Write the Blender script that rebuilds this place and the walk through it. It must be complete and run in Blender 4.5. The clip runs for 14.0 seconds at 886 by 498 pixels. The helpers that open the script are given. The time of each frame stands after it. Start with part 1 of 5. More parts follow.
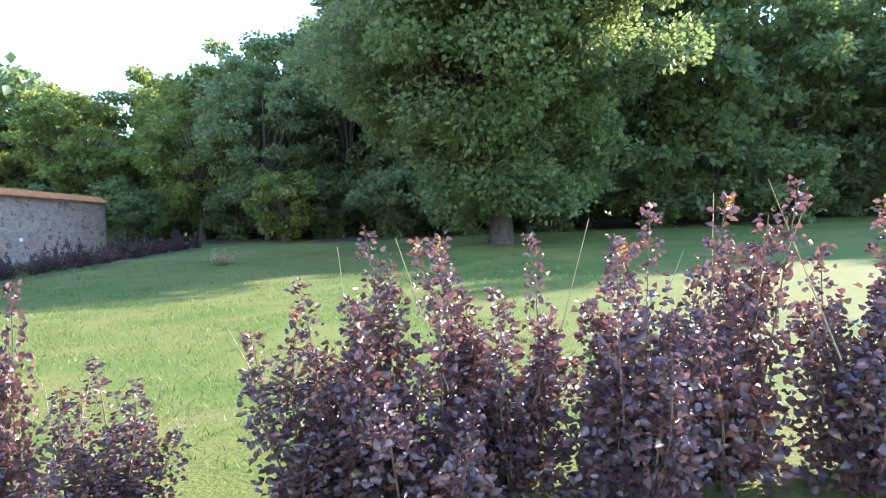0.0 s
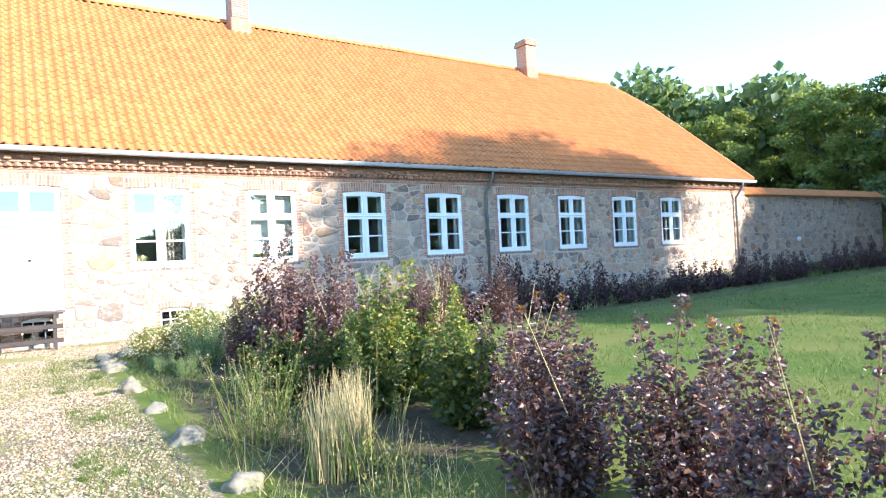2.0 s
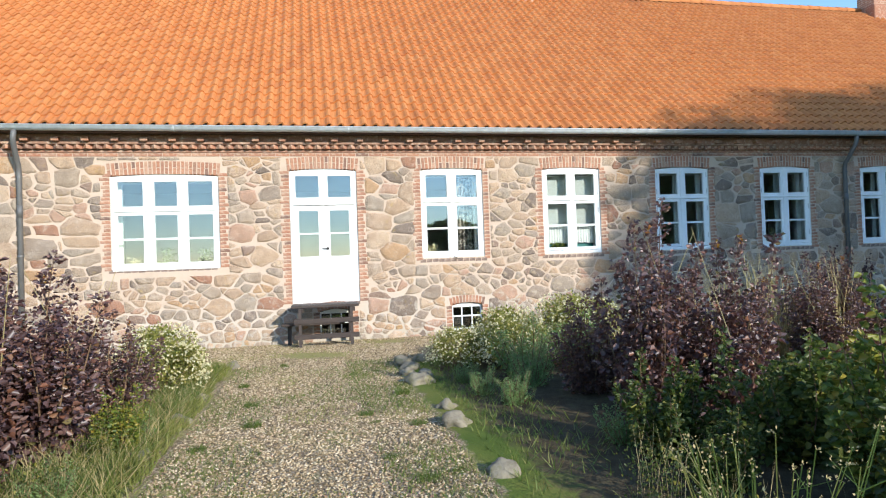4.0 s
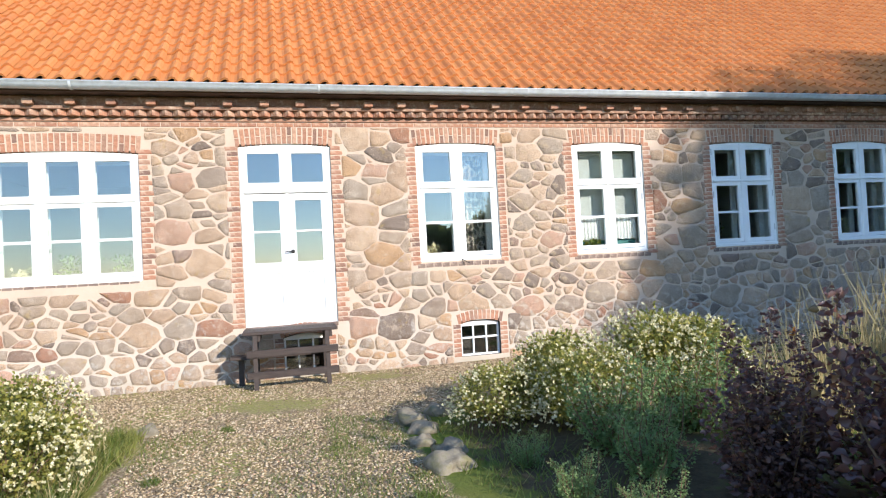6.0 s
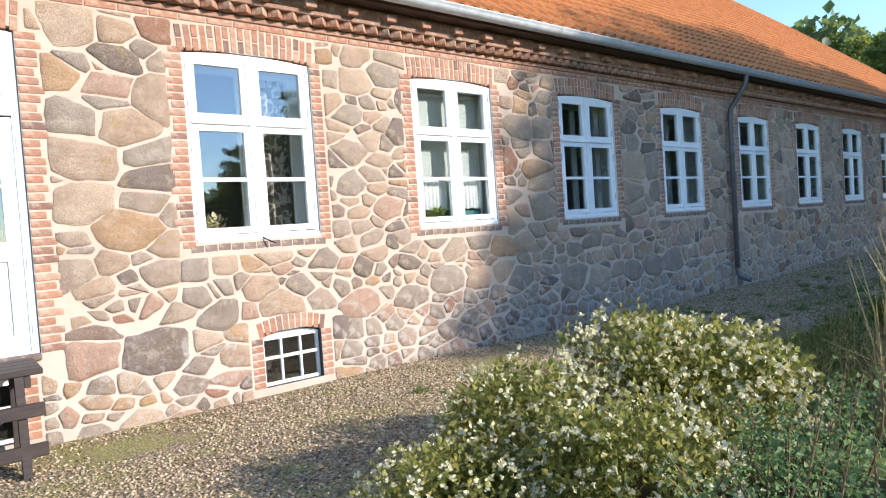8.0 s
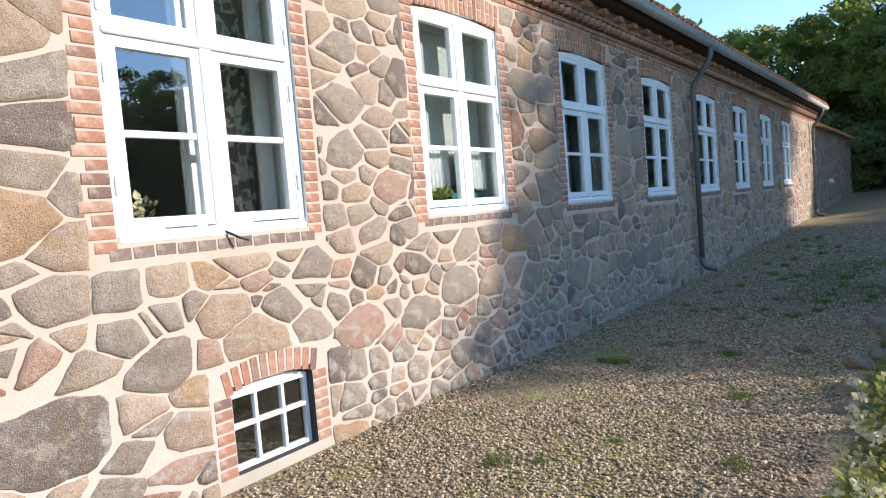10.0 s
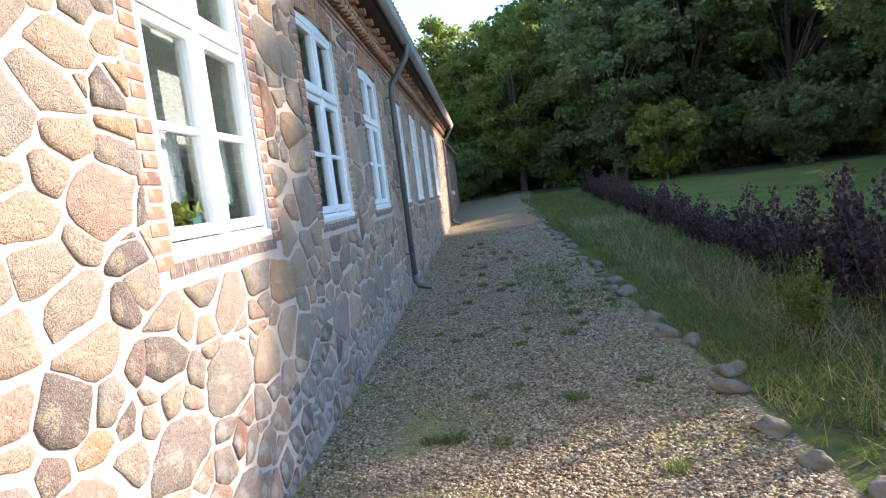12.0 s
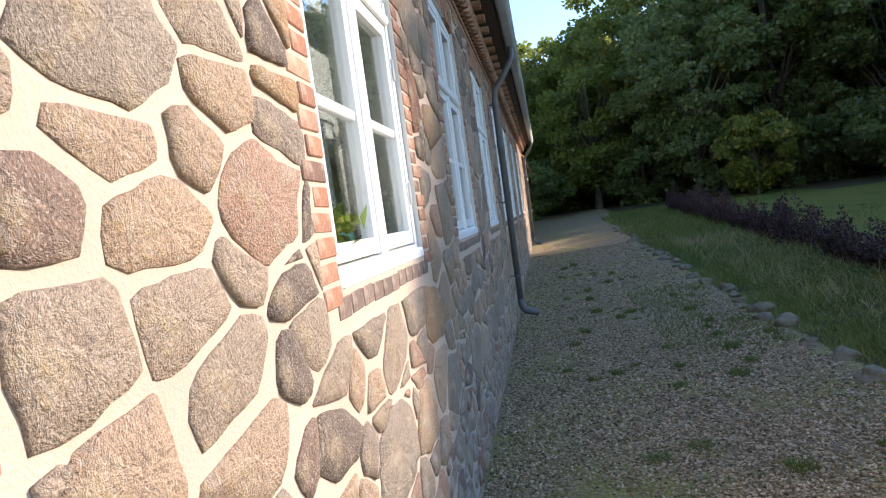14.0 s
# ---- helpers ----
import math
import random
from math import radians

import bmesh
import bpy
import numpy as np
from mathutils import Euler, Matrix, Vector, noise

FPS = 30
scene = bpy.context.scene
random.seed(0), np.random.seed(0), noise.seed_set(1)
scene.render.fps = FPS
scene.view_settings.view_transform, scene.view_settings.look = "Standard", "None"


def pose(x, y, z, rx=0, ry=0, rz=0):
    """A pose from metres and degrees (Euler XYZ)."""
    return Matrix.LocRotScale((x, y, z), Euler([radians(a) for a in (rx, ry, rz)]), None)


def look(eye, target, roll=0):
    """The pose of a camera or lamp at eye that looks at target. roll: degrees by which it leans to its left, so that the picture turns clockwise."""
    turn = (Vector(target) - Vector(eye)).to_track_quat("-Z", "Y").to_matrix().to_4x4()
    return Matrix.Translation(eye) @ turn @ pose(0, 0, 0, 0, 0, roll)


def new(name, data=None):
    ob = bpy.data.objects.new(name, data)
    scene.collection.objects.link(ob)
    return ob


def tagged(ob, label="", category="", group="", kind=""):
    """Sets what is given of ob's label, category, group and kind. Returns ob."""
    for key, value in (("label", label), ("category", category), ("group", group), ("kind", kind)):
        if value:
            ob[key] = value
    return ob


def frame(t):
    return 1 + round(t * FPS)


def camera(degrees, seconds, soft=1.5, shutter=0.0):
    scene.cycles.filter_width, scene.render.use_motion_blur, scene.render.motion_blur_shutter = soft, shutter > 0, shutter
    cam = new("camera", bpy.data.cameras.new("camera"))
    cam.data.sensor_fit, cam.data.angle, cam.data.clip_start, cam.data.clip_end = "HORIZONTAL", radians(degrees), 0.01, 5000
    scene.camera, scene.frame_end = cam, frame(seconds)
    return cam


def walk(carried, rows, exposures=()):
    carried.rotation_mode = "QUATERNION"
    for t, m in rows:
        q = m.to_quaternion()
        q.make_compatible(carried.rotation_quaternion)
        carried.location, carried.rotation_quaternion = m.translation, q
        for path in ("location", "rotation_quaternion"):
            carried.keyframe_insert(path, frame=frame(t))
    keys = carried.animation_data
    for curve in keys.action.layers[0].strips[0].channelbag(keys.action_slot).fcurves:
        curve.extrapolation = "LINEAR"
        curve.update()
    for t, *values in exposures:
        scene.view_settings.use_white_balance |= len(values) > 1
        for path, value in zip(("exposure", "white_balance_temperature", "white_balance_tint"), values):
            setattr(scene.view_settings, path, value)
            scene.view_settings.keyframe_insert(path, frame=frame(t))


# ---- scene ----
cam = camera(70.1, 14.0, soft=1.15)
PATH = [
    (0, (15.895, -0.357, 1.587), (16.066, 1.634, 1.505), -2.4),
    (0.5, (15.666, -0.336, 1.594), (15.483, 1.655, 1.527), -2.6),
    (1, (15.259, -0.243, 1.608), (14.578, 1.637, 1.571), -3.7),
    (1.5, (14.86, -0.061, 1.621), (13.541, 1.443, 1.626), -4.2),
    (1.6, (14.793, -0.004, 1.617), (13.358, 1.388, 1.635), -4.0),
    (1.7, (14.702, 0.031, 1.616), (13.197, 1.347, 1.642), -3.6),
    (2, (14.395, 0.05, 1.587), (12.733, 1.163, 1.612), -2.8),
    (2.5, (13.836, 0.035, 1.593), (12.0, 0.828, 1.629), -2.5),
    (3, (13.027, -0.138, 1.593), (11.089, 0.355, 1.627), -2.8),
    (3.5, (12.383, -0.152, 1.568), (10.428, 0.271, 1.602), -2.4),
    (3.7, (12.092, -0.11, 1.61), (10.133, 0.293, 1.646), -2.0),
    (5.8, (8.965, 0.016, 1.6), (7.018, 0.466, 1.655), -2.6),
    (6, (8.683, 0.027, 1.607), (6.747, 0.527, 1.658), -3.1),
    (6.5, (7.918, 0.105, 1.644), (6.032, 0.769, 1.673), -3.4),
    (7, (7.109, 0.137, 1.645), (5.324, 1.038, 1.665), -3.2),
    (7.5, (6.364, 0.151, 1.638), (4.649, 1.181, 1.618), -4.3),
    (8, (5.578, 0.2, 1.645), (4.015, 1.447, 1.581), -3.9),
    (8.2, (5.291, 0.191, 1.653), (3.782, 1.502, 1.584), -3.7),
    (10.3, (2.832, 0.62, 1.718), (1.689, 2.256, 1.589), -4.3),
    (10.5, (2.606, 0.728, 1.736), (1.543, 2.416, 1.602), -3.9),
    (11, (2.066, 1.099, 1.768), (1.208, 2.898, 1.608), -3.9),
    (11.5, (1.603, 1.423, 1.783), (1.14, 3.359, 1.597), -4.5),
    (12, (1.26, 1.916, 1.802), (1.111, 3.902, 1.616), -7.2),
    (12.5, (0.976, 2.304, 1.797), (1.094, 4.294, 1.635), -8.0),
    (13, (0.771, 2.623, 1.819), (0.705, 4.618, 1.703), -8.2),
    (13.5, (0.565, 2.68, 1.825), (0.233, 4.65, 1.735), -7.5),
    (14, (0.572, 2.705, 1.82), (0.24, 4.675, 1.723), -7.8),
]
EXPOSURE = [(0.0, 2.95, 6000, 24), (0.8, 2.75, 6000, 21), (1.4, 2.6, 6000, 15), (2.0, 2.4, 6050, 12), (2.5, 2.0, 6100, 12), (3.0, 1.22, 6150, 6), (3.7, 1.12, 6200, 7),
            (6.0, 1.22, 6350, 13), (8.0, 1.33, 6300, 14), (10.4, 1.2, 6200, 14), (11.2, 1.32, 6300, 14), (12.0, 1.97, 6600, 18), (12.5, 2.22, 6700, 18), (13.0, 2.03, 6700, 18), (13.5, 1.66, 6850, 18), (14.0, 1.48, 6850, 18)]
walk(cam, [(t, look(eye, target, roll)) for t, eye, target, roll in PATH], EXPOSURE)

# ---- world and sun ----
SUN_AZ, SUN_EL = radians(62), radians(22)
SUN_DIR = Vector((math.sin(SUN_AZ) * math.cos(SUN_EL), math.cos(SUN_AZ) * math.cos(SUN_EL), math.sin(SUN_EL)))
world = bpy.data.worlds.new("sky")
scene.world = world
world.use_nodes = True
wn = world.node_tree
sky = wn.nodes.new("ShaderNodeTexSky")
sky.sky_type, sky.sun_disc, sky.sun_elevation, sky.sun_rotation = "NISHITA", False, SUN_EL, SUN_AZ
sky.air_density, sky.dust_density, sky.ozone_density = 1.0, 0.0, 3.4
wn.links.new(sky.outputs[0], wn.nodes["Background"].inputs[0])
wn.nodes["Background"].inputs[1].default_value = 0.148
sun = new("sun", bpy.data.lights.new("sun", "SUN"))
sun.data.energy, sun.data.angle, sun.data.color = 2.9, radians(0.6), (1.0, 0.93, 0.82)
sun.matrix_world = look(SUN_DIR * 100, (0, 0, 0))


# ---- materials ----
class Nodes:
    """A node material, written from the surface backwards."""

    def __init__(self, name):
        self.mat = bpy.data.materials.new(name)
        self.mat.use_nodes = True
        self.tree = self.mat.node_tree
        self.bsdf = self.tree.nodes["Principled BSDF"]

    def add(self, kind, **given):
        node = self.tree.nodes.new(kind)
        for key, value in given.items():
            if key == "data_type":
                node.data_type = value
            elif key == "blend_type":
                node.blend_type = value
            elif key == "operation":
                node.operation = value
            elif key == "layer_name":
                node.layer_name = value
            elif key == "feature":
                node.feature = value
            else:
                self.put(node.inputs[key], value)
        return node

    def put(self, socket, value):
        if isinstance(value, bpy.types.NodeSocket):
            self.tree.links.new(value, socket)
        else:
            socket.default_value = value

    def noise(self, scale, detail=4, rough=0.6, coord="Object", stretch=None):
        co = self.add("ShaderNodeTexCoord").outputs[coord]
        if stretch:
            m = self.add("ShaderNodeMapping")
            self.put(m.inputs["Vector"], co)
            m.inputs["Scale"].default_value = stretch
            co = m.outputs[0]
        n = self.add("ShaderNodeTexNoise")
        self.put(n.inputs["Vector"], co)
        n.inputs["Scale"].default_value, n.inputs["Detail"].default_value, n.inputs["Roughness"].default_value = scale, detail, rough
        return n.outputs["Fac"]

    def ramp(self, fac, stops, mode="LINEAR"):
        r = self.add("ShaderNodeValToRGB")
        r.color_ramp.interpolation = mode
        e = r.color_ramp.elements
        while len(e) < len(stops):
            e.new(0.5)
        for el, (p, c) in zip(e, stops):
            el.position = p
            el.color = (*c, 1) if isinstance(c, tuple) else (c, c, c, 1)
        self.put(r.inputs[0], fac)
        return r.outputs[0]

    def mix(self, fac, a, b, blend="MIX"):
        m = self.add("ShaderNodeMix", data_type="RGBA", blend_type=blend)
        self.put(m.inputs[0], fac)
        self.put(m.inputs[6], a if not isinstance(a, tuple) else (*a, 1))
        self.put(m.inputs[7], b if not isinstance(b, tuple) else (*b, 1))
        return m.outputs[2]

    def math(self, op, a, b=0.5):
        m = self.add("ShaderNodeMath", operation=op)
        self.put(m.inputs[0], a)
        self.put(m.inputs[1], b)
        return m.outputs[0]

    def any_random(self):
        """One number for each piece, be it an object or an island of a mesh."""
        o = self.add("ShaderNodeObjectInfo").outputs["Random"]
        g = self.add("ShaderNodeNewGeometry").outputs["Random Per Island"]
        return self.math("FRACT", self.math("ADD", o, g), 0)

    def bump(self, height, strength=0.4, distance=0.01):
        b = self.add("ShaderNodeBump")
        b.inputs["Strength"].default_value, b.inputs["Distance"].default_value = strength, distance
        self.put(b.inputs["Height"], height)
        self.put(self.bsdf.inputs["Normal"], b.outputs[0])

    def done(self, color, rough=0.8, metal=0.0, spec=0.4):
        self.put(self.bsdf.inputs["Base Color"], color if not isinstance(color, tuple) else (*color, 1))
        self.put(self.bsdf.inputs["Roughness"], rough)
        self.bsdf.inputs["Metallic"].default_value = metal
        self.bsdf.inputs["Specular IOR Level"].default_value = spec
        return self.mat


def make_stone():
    n = Nodes("fieldstone")
    r = n.any_random()
    base = n.ramp(r, [(0.0, (0.562, 0.399, 0.275)), (0.11, (0.479, 0.372, 0.275)), (0.22, (0.396, 0.312, 0.243)), (0.32, (0.598, 0.42, 0.28)),
                      (0.42, (0.252, 0.194, 0.155)), (0.50, (0.515, 0.394, 0.29)), (0.60, (0.575, 0.361, 0.254)), (0.69, (0.443, 0.361, 0.28)), (0.77, (0.646, 0.474, 0.331)),
                      (0.86, (0.575, 0.361, 0.196)), (0.92, (0.347, 0.238, 0.181)), (0.97, (0.431, 0.216, 0.134))], "CONSTANT")
    base = n.mix(n.ramp(n.noise(4, 5), [(0.32, 0.0), (0.68, 1.0)]), base, n.mix(1.0, base, (0.72, 0.68, 0.64), "MULTIPLY"))
    grain = n.noise(120, 3, 0.8)
    base = n.mix(n.ramp(grain, [(0.38, 0.55), (0.52, 0.0)]), base, (0.12, 0.09, 0.075))
    base = n.mix(n.ramp(n.noise(170, 2, 0.6), [(0.54, 0.0), (0.66, 0.5)]), base, (0.62, 0.52, 0.43))
    lichen = n.math("MULTIPLY", n.ramp(n.noise(9, 6, 0.7), [(0.52, 0.0), (0.66, 0.9)]), n.ramp(n.noise(2.6, 3), [(0.56, 0.0), (0.66, 0.65)]))
    base = n.mix(lichen, base, (0.47, 0.32, 0.08))
    z = n.add("ShaderNodeSeparateXYZ")
    n.put(z.inputs[0], n.add("ShaderNodeNewGeometry").outputs["Position"])
    base = n.mix(n.ramp(n.noise(16, 6, 0.75), [(0.60, 0.0), (0.68, 0.5)]), base, (0.58, 0.47, 0.35))
    base = n.mix(n.ramp(n.noise(5.5, 7, 0.78), [(0.53, 0.0), (0.63, 0.55)]), base, (0.55, 0.44, 0.34))
    wash = n.math("SUBTRACT", n.math("MULTIPLY", n.noise(1.7, 5, 0.7), 2.6), n.math("ADD", z.outputs["Z"], 0.35))
    wash = n.math("MULTIPLY", n.ramp(wash, [(0.0, 0.0), (0.4, 0.7)]), n.ramp(n.noise(8, 5, 0.7), [(0.50, 0.0), (0.62, 0.7)]))
    base = n.mix(wash, base, (0.60, 0.56, 0.50))
    n.bump(n.math("ADD", n.math("ADD", grain, n.noise(14, 6, 0.7)), n.noise(34, 5, 0.75)), 0.85, 0.017)
    return n.done(base, n.ramp(grain, [(0.3, 0.72), (0.8, 0.95)]), spec=0.25)


def make_mortar():
    n = Nodes("lime_mortar")
    z = n.add("ShaderNodeSeparateXYZ")
    n.put(z.inputs[0], n.add("ShaderNodeNewGeometry").outputs["Position"])
    base = n.ramp(n.noise(2.2, 5), [(0.3, (0.48, 0.365, 0.285)), (0.55, (0.555, 0.43, 0.34)), (0.75, (0.51, 0.41, 0.33))])
    low = n.math("SUBTRACT", n.math("MULTIPLY", n.noise(1.3, 4), 2.4), z.outputs["Z"])
    base = n.mix(n.ramp(low, [(0.0, 0.0), (0.5, 0.8)]), base, (0.54, 0.47, 0.40))
    damp = n.math("SUBTRACT", n.math("MULTIPLY", n.noise(2.5, 5), 0.9), z.outputs["Z"])
    base = n.mix(n.ramp(damp, [(0.0, 0.0), (0.3, 0.6)]), base, (0.34, 0.32, 0.26))
    base = n.mix(n.ramp(n.noise(60, 4), [(0.4, 0.3), (0.6, 0.0)]), base, (0.50, 0.40, 0.28))
    n.bump(n.math("ADD", n.noise(9, 6, 0.7), n.math("MULTIPLY", n.noise(120, 3), 0.4)), 0.4, 0.014)
    return n.done(base, 0.95, spec=0.15)


def make_brick(name, stops, smear=0.7):
    n = Nodes(name)
    base = n.ramp(n.any_random(), stops)
    base = n.mix(n.ramp(n.noise(30, 5, 0.7), [(0.4, 0.4), (0.65, 0.0)]), base, (0.16, 0.07, 0.045))
    base = n.mix(n.ramp(n.noise(11, 4, 0.7), [(0.52, 0.0), (0.68, smear)]), base, (0.58, 0.45, 0.34))
    n.bump(n.noise(70, 4), 0.5, 0.006)
    return n.done(base, 0.9, spec=0.2)


def make_tile():
    n = Nodes("clay_pantile")
    base = n.ramp(n.any_random(), [(0.0, (0.50, 0.18, 0.052)), (0.5, (0.545, 0.205, 0.060)), (0.85, (0.575, 0.23, 0.073)), (1.0, (0.47, 0.165, 0.05))])
    base = n.mix(n.ramp(n.noise(14, 5, 0.7), [(0.4, 0.2), (0.6, 0.0)]), base, (0.33, 0.105, 0.05))
    base = n.mix(n.ramp(n.noise(0.8, 4), [(0.52, 0.0), (0.7, 0.15)]), base, (0.42, 0.17, 0.08))
    n.bump(n.noise(50, 4), 0.3, 0.004)
    return n.done(base, 0.72, spec=0.3)


def make_paint(name, color, rough=0.45, dirt=(0.45, 0.43, 0.38)):
    n = Nodes(name)
    base = n.mix(n.ramp(n.noise(7, 6, 0.75), [(0.55, 0.0), (0.8, 0.3)]), color, dirt)
    n.bump(n.noise(25, 3, coord="Object", stretch=(1, 1, 0.15)), 0.12, 0.003)
    return n.done(base, rough)


def make_wood(name, dark, light, rough=0.7):
    n = Nodes(name)
    g = n.noise(9, 6, 0.65, stretch=(6, 0.6, 6))
    base = n.mix(n.ramp(n.noise(3, 3), [(0.4, 0.0), (0.7, 0.5)]), n.ramp(g, [(0.3, dark), (0.7, light)]), light)
    n.bump(g, 0.4, 0.004)
    return n.done(base, rough)


def make_metal(name, color, rough, metal=0.85):
    n = Nodes(name)
    base = n.mix(n.ramp(n.noise(9, 5), [(0.4, 0.0), (0.75, 0.5)]), color, tuple(c * 0.6 for c in color))
    return n.done(base, n.ramp(n.noise(14, 4), [(0.3, rough * 0.8), (0.7, min(1, rough * 1.3))]), metal)


def make_glass():
    n = Nodes("window_glass")
    t = n.add("ShaderNodeBsdfTransparent")
    t.inputs[0].default_value = (0.93, 0.96, 0.95, 1)
    g = n.add("ShaderNodeBsdfGlossy")
    g.inputs["Roughness"].default_value = 0.0
    b = n.add("ShaderNodeBump")
    b.inputs["Strength"].default_value, b.inputs["Distance"].default_value = 0.05, 0.02
    n.put(b.inputs["Height"], n.noise(2.5, 1))
    n.put(g.inputs["Normal"], b.outputs[0])
    f = n.add("ShaderNodeLayerWeight")
    f.inputs[0].default_value = 0.5
    gloss = n.math("ADD", n.math("MULTIPLY", n.math("POWER", f.outputs["Facing"], 3.0), 0.78), 0.15)
    m = n.add("ShaderNodeMixShader")
    n.put(m.inputs[0], gloss)
    n.put(m.inputs[1], t.outputs[0])
    n.put(m.inputs[2], g.outputs[0])
    n.put(n.tree.nodes["Material Output"].inputs[0], m.outputs[0])
    return n.mat


def make_leaf(name, stops, rough=0.45, through_color=(0.3, 0.45, 0.08), amount=0.3, spec=0.45):
    n = Nodes(name)
    g = n.add("ShaderNodeNewGeometry").outputs["Random Per Island"]
    o = n.add("ShaderNodeObjectInfo").outputs["Random"]
    base = n.ramp(g, stops)
    base = n.mix(n.ramp(o, [(0.0, 0.0), (1.0, 0.35)]), base, n.mix(1.0, base, (0.7, 0.75, 0.6), "MULTIPLY"))
    n.done(base, rough, spec=spec)
    t = n.add("ShaderNodeBsdfTranslucent")
    n.put(t.inputs[0], n.mix(0.5, base, through_color))
    m = n.add("ShaderNodeMixShader")
    m.inputs[0].default_value = amount
    n.put(m.inputs[1], n.bsdf.outputs[0])
    n.put(m.inputs[2], t.outputs[0])
    n.put(n.tree.nodes["Material Output"].inputs[0], m.outputs[0])
    return n.mat


def make_bark(name, a, b):
    n = Nodes(name)
    g = n.noise(14, 6, 0.7, stretch=(1, 1, 0.25))
    n.bump(g, 0.8, 0.02)
    return n.done(n.ramp(g, [(0.35, a), (0.7, b)]), 0.9, spec=0.2)


def make_ground():
    """Mown lawn, pale gravel and bare bed soil; the mesh carries where each lies."""
    n = Nodes("lawn_gravel_and_soil")
    a = n.add("ShaderNodeVertexColor", layer_name="cover")
    s = n.add("ShaderNodeSeparateColor")
    n.put(s.inputs[0], a.outputs[0])
    grass = n.ramp(n.noise(1.1, 6, 0.7), [(0.3, (0.075, 0.12, 0.02)), (0.46, (0.11, 0.155, 0.026)), (0.56, (0.15, 0.17, 0.036)), (0.68, (0.21, 0.175, 0.06))])
    grass = n.mix(n.ramp(n.noise(40, 4, 0.8), [(0.35, 0.55), (0.6, 0.0)]), grass, (0.06, 0.10, 0.02))
    grass = n.mix(n.ramp(n.noise(0.28, 4), [(0.42, 0.0), (0.6, 0.6)]), grass, (0.19, 0.18, 0.045))
    v = n.add("ShaderNodeTexVoronoi", feature="F1")
    v.inputs["Scale"].default_value = 55
    n.put(v.inputs["Vector"], n.add("ShaderNodeTexCoord").outputs["Object"])
    peb = n.add("ShaderNodeSeparateColor")
    n.put(peb.inputs[0], v.outputs["Color"])
    gravel = n.ramp(peb.outputs[0], [(0.0, (0.18, 0.12, 0.07)), (0.3, (0.33, 0.24, 0.138)), (0.6, (0.48, 0.36, 0.22)), (0.85, (0.63, 0.50, 0.345)), (1.0, (0.33, 0.21, 0.12))])
    gravel = n.mix(n.ramp(v.outputs["Distance"], [(0.35, 0.0), (0.75, 0.75)]), gravel, (0.12, 0.09, 0.06))
    gravel = n.mix(n.ramp(n.noise(1.2, 4), [(0.45, 0.0), (0.7, 0.3)]), gravel, (0.30, 0.245, 0.165))
    weedy = n.math("MULTIPLY", n.ramp(n.noise(0.9, 5, 0.75), [(0.47, 0.0), (0.60, 0.9)]), n.ramp(n.noise(22, 4, 0.8), [(0.38, 0.2), (0.55, 1.0)]))
    gravel = n.mix(weedy, gravel, (0.29, 0.285, 0.08))
    soil = n.ramp(n.noise(7, 6, 0.75), [(0.3, (0.05, 0.036, 0.022)), (0.6, (0.10, 0.08, 0.045)), (0.75, (0.09, 0.12, 0.03))])
    edge = n.math("SUBTRACT", n.noise(5, 5, 0.7), 0.5)
    isgr = n.ramp(n.math("ADD", s.outputs[0], n.math("MULTIPLY", edge, 0.7)), [(0.42, 0.0), (0.56, 1.0)])
    isso = n.ramp(n.math("ADD", s.outputs[1], n.math("MULTIPLY", edge, 0.9)), [(0.4, 0.0), (0.6, 1.0)])
    base = n.mix(isgr, n.mix(isso, grass, soil), gravel)
    n.bump(n.math("ADD", n.math("MULTIPLY", n.math("MULTIPLY", v.outputs["Distance"], -0.7), isgr), n.noise(30, 5)), 0.7, 0.02)
    return n.done(base, 0.95, spec=0.15)


STONE, MORTAR = make_stone(), make_mortar()
BRICK = make_brick("red_brick", [(0.0, (0.42, 0.20, 0.125)), (0.35, (0.49, 0.26, 0.165)), (0.6, (0.36, 0.185, 0.125)), (0.8, (0.53, 0.33, 0.225)), (0.93, (0.26, 0.15, 0.11)), (1.0, (0.20, 0.135, 0.11))])
DARK_BRICK = make_brick("dark_sill_brick", [(0.0, (0.20, 0.155, 0.13)), (0.5, (0.26, 0.20, 0.165)), (1.0, (0.16, 0.13, 0.115))], 0.5)
TILE = make_tile()
WHITE = make_paint("white_gloss_paint", (0.82, 0.82, 0.80))
PLASTER = make_paint("interior_plaster", (0.68, 0.67, 0.63), 0.9)
GREYGREEN = make_paint("grey_green_interior_paint", (0.52, 0.54, 0.51), 0.8)
TABLE_WOOD = make_wood("dark_stained_wood", (0.028, 0.02, 0.017), (0.065, 0.046, 0.038))
FLOOR_WOOD = make_wood("floor_boards", (0.16, 0.09, 0.045), (0.24, 0.15, 0.08), 0.5)
BOARD = make_wood("weathered_eaves_board", (0.06, 0.035, 0.025), (0.12, 0.07, 0.05))
ZINC = make_metal("zinc", (0.62, 0.64, 0.65), 0.55, 0.25)
PIPE_ZINC = make_metal("dark_weathered_zinc", (0.16, 0.155, 0.15), 0.5, 0.2)
IRON = make_metal("black_iron", (0.05, 0.05, 0.05), 0.6, 0.6)
BRASS = make_metal("steel_handle", (0.4, 0.38, 0.34), 0.35)
GLASS = make_glass()
CLOTH = make_paint("white_cotton", (0.8, 0.8, 0.78), 0.95)
DRAPE = Nodes("dark_patterned_cloth")
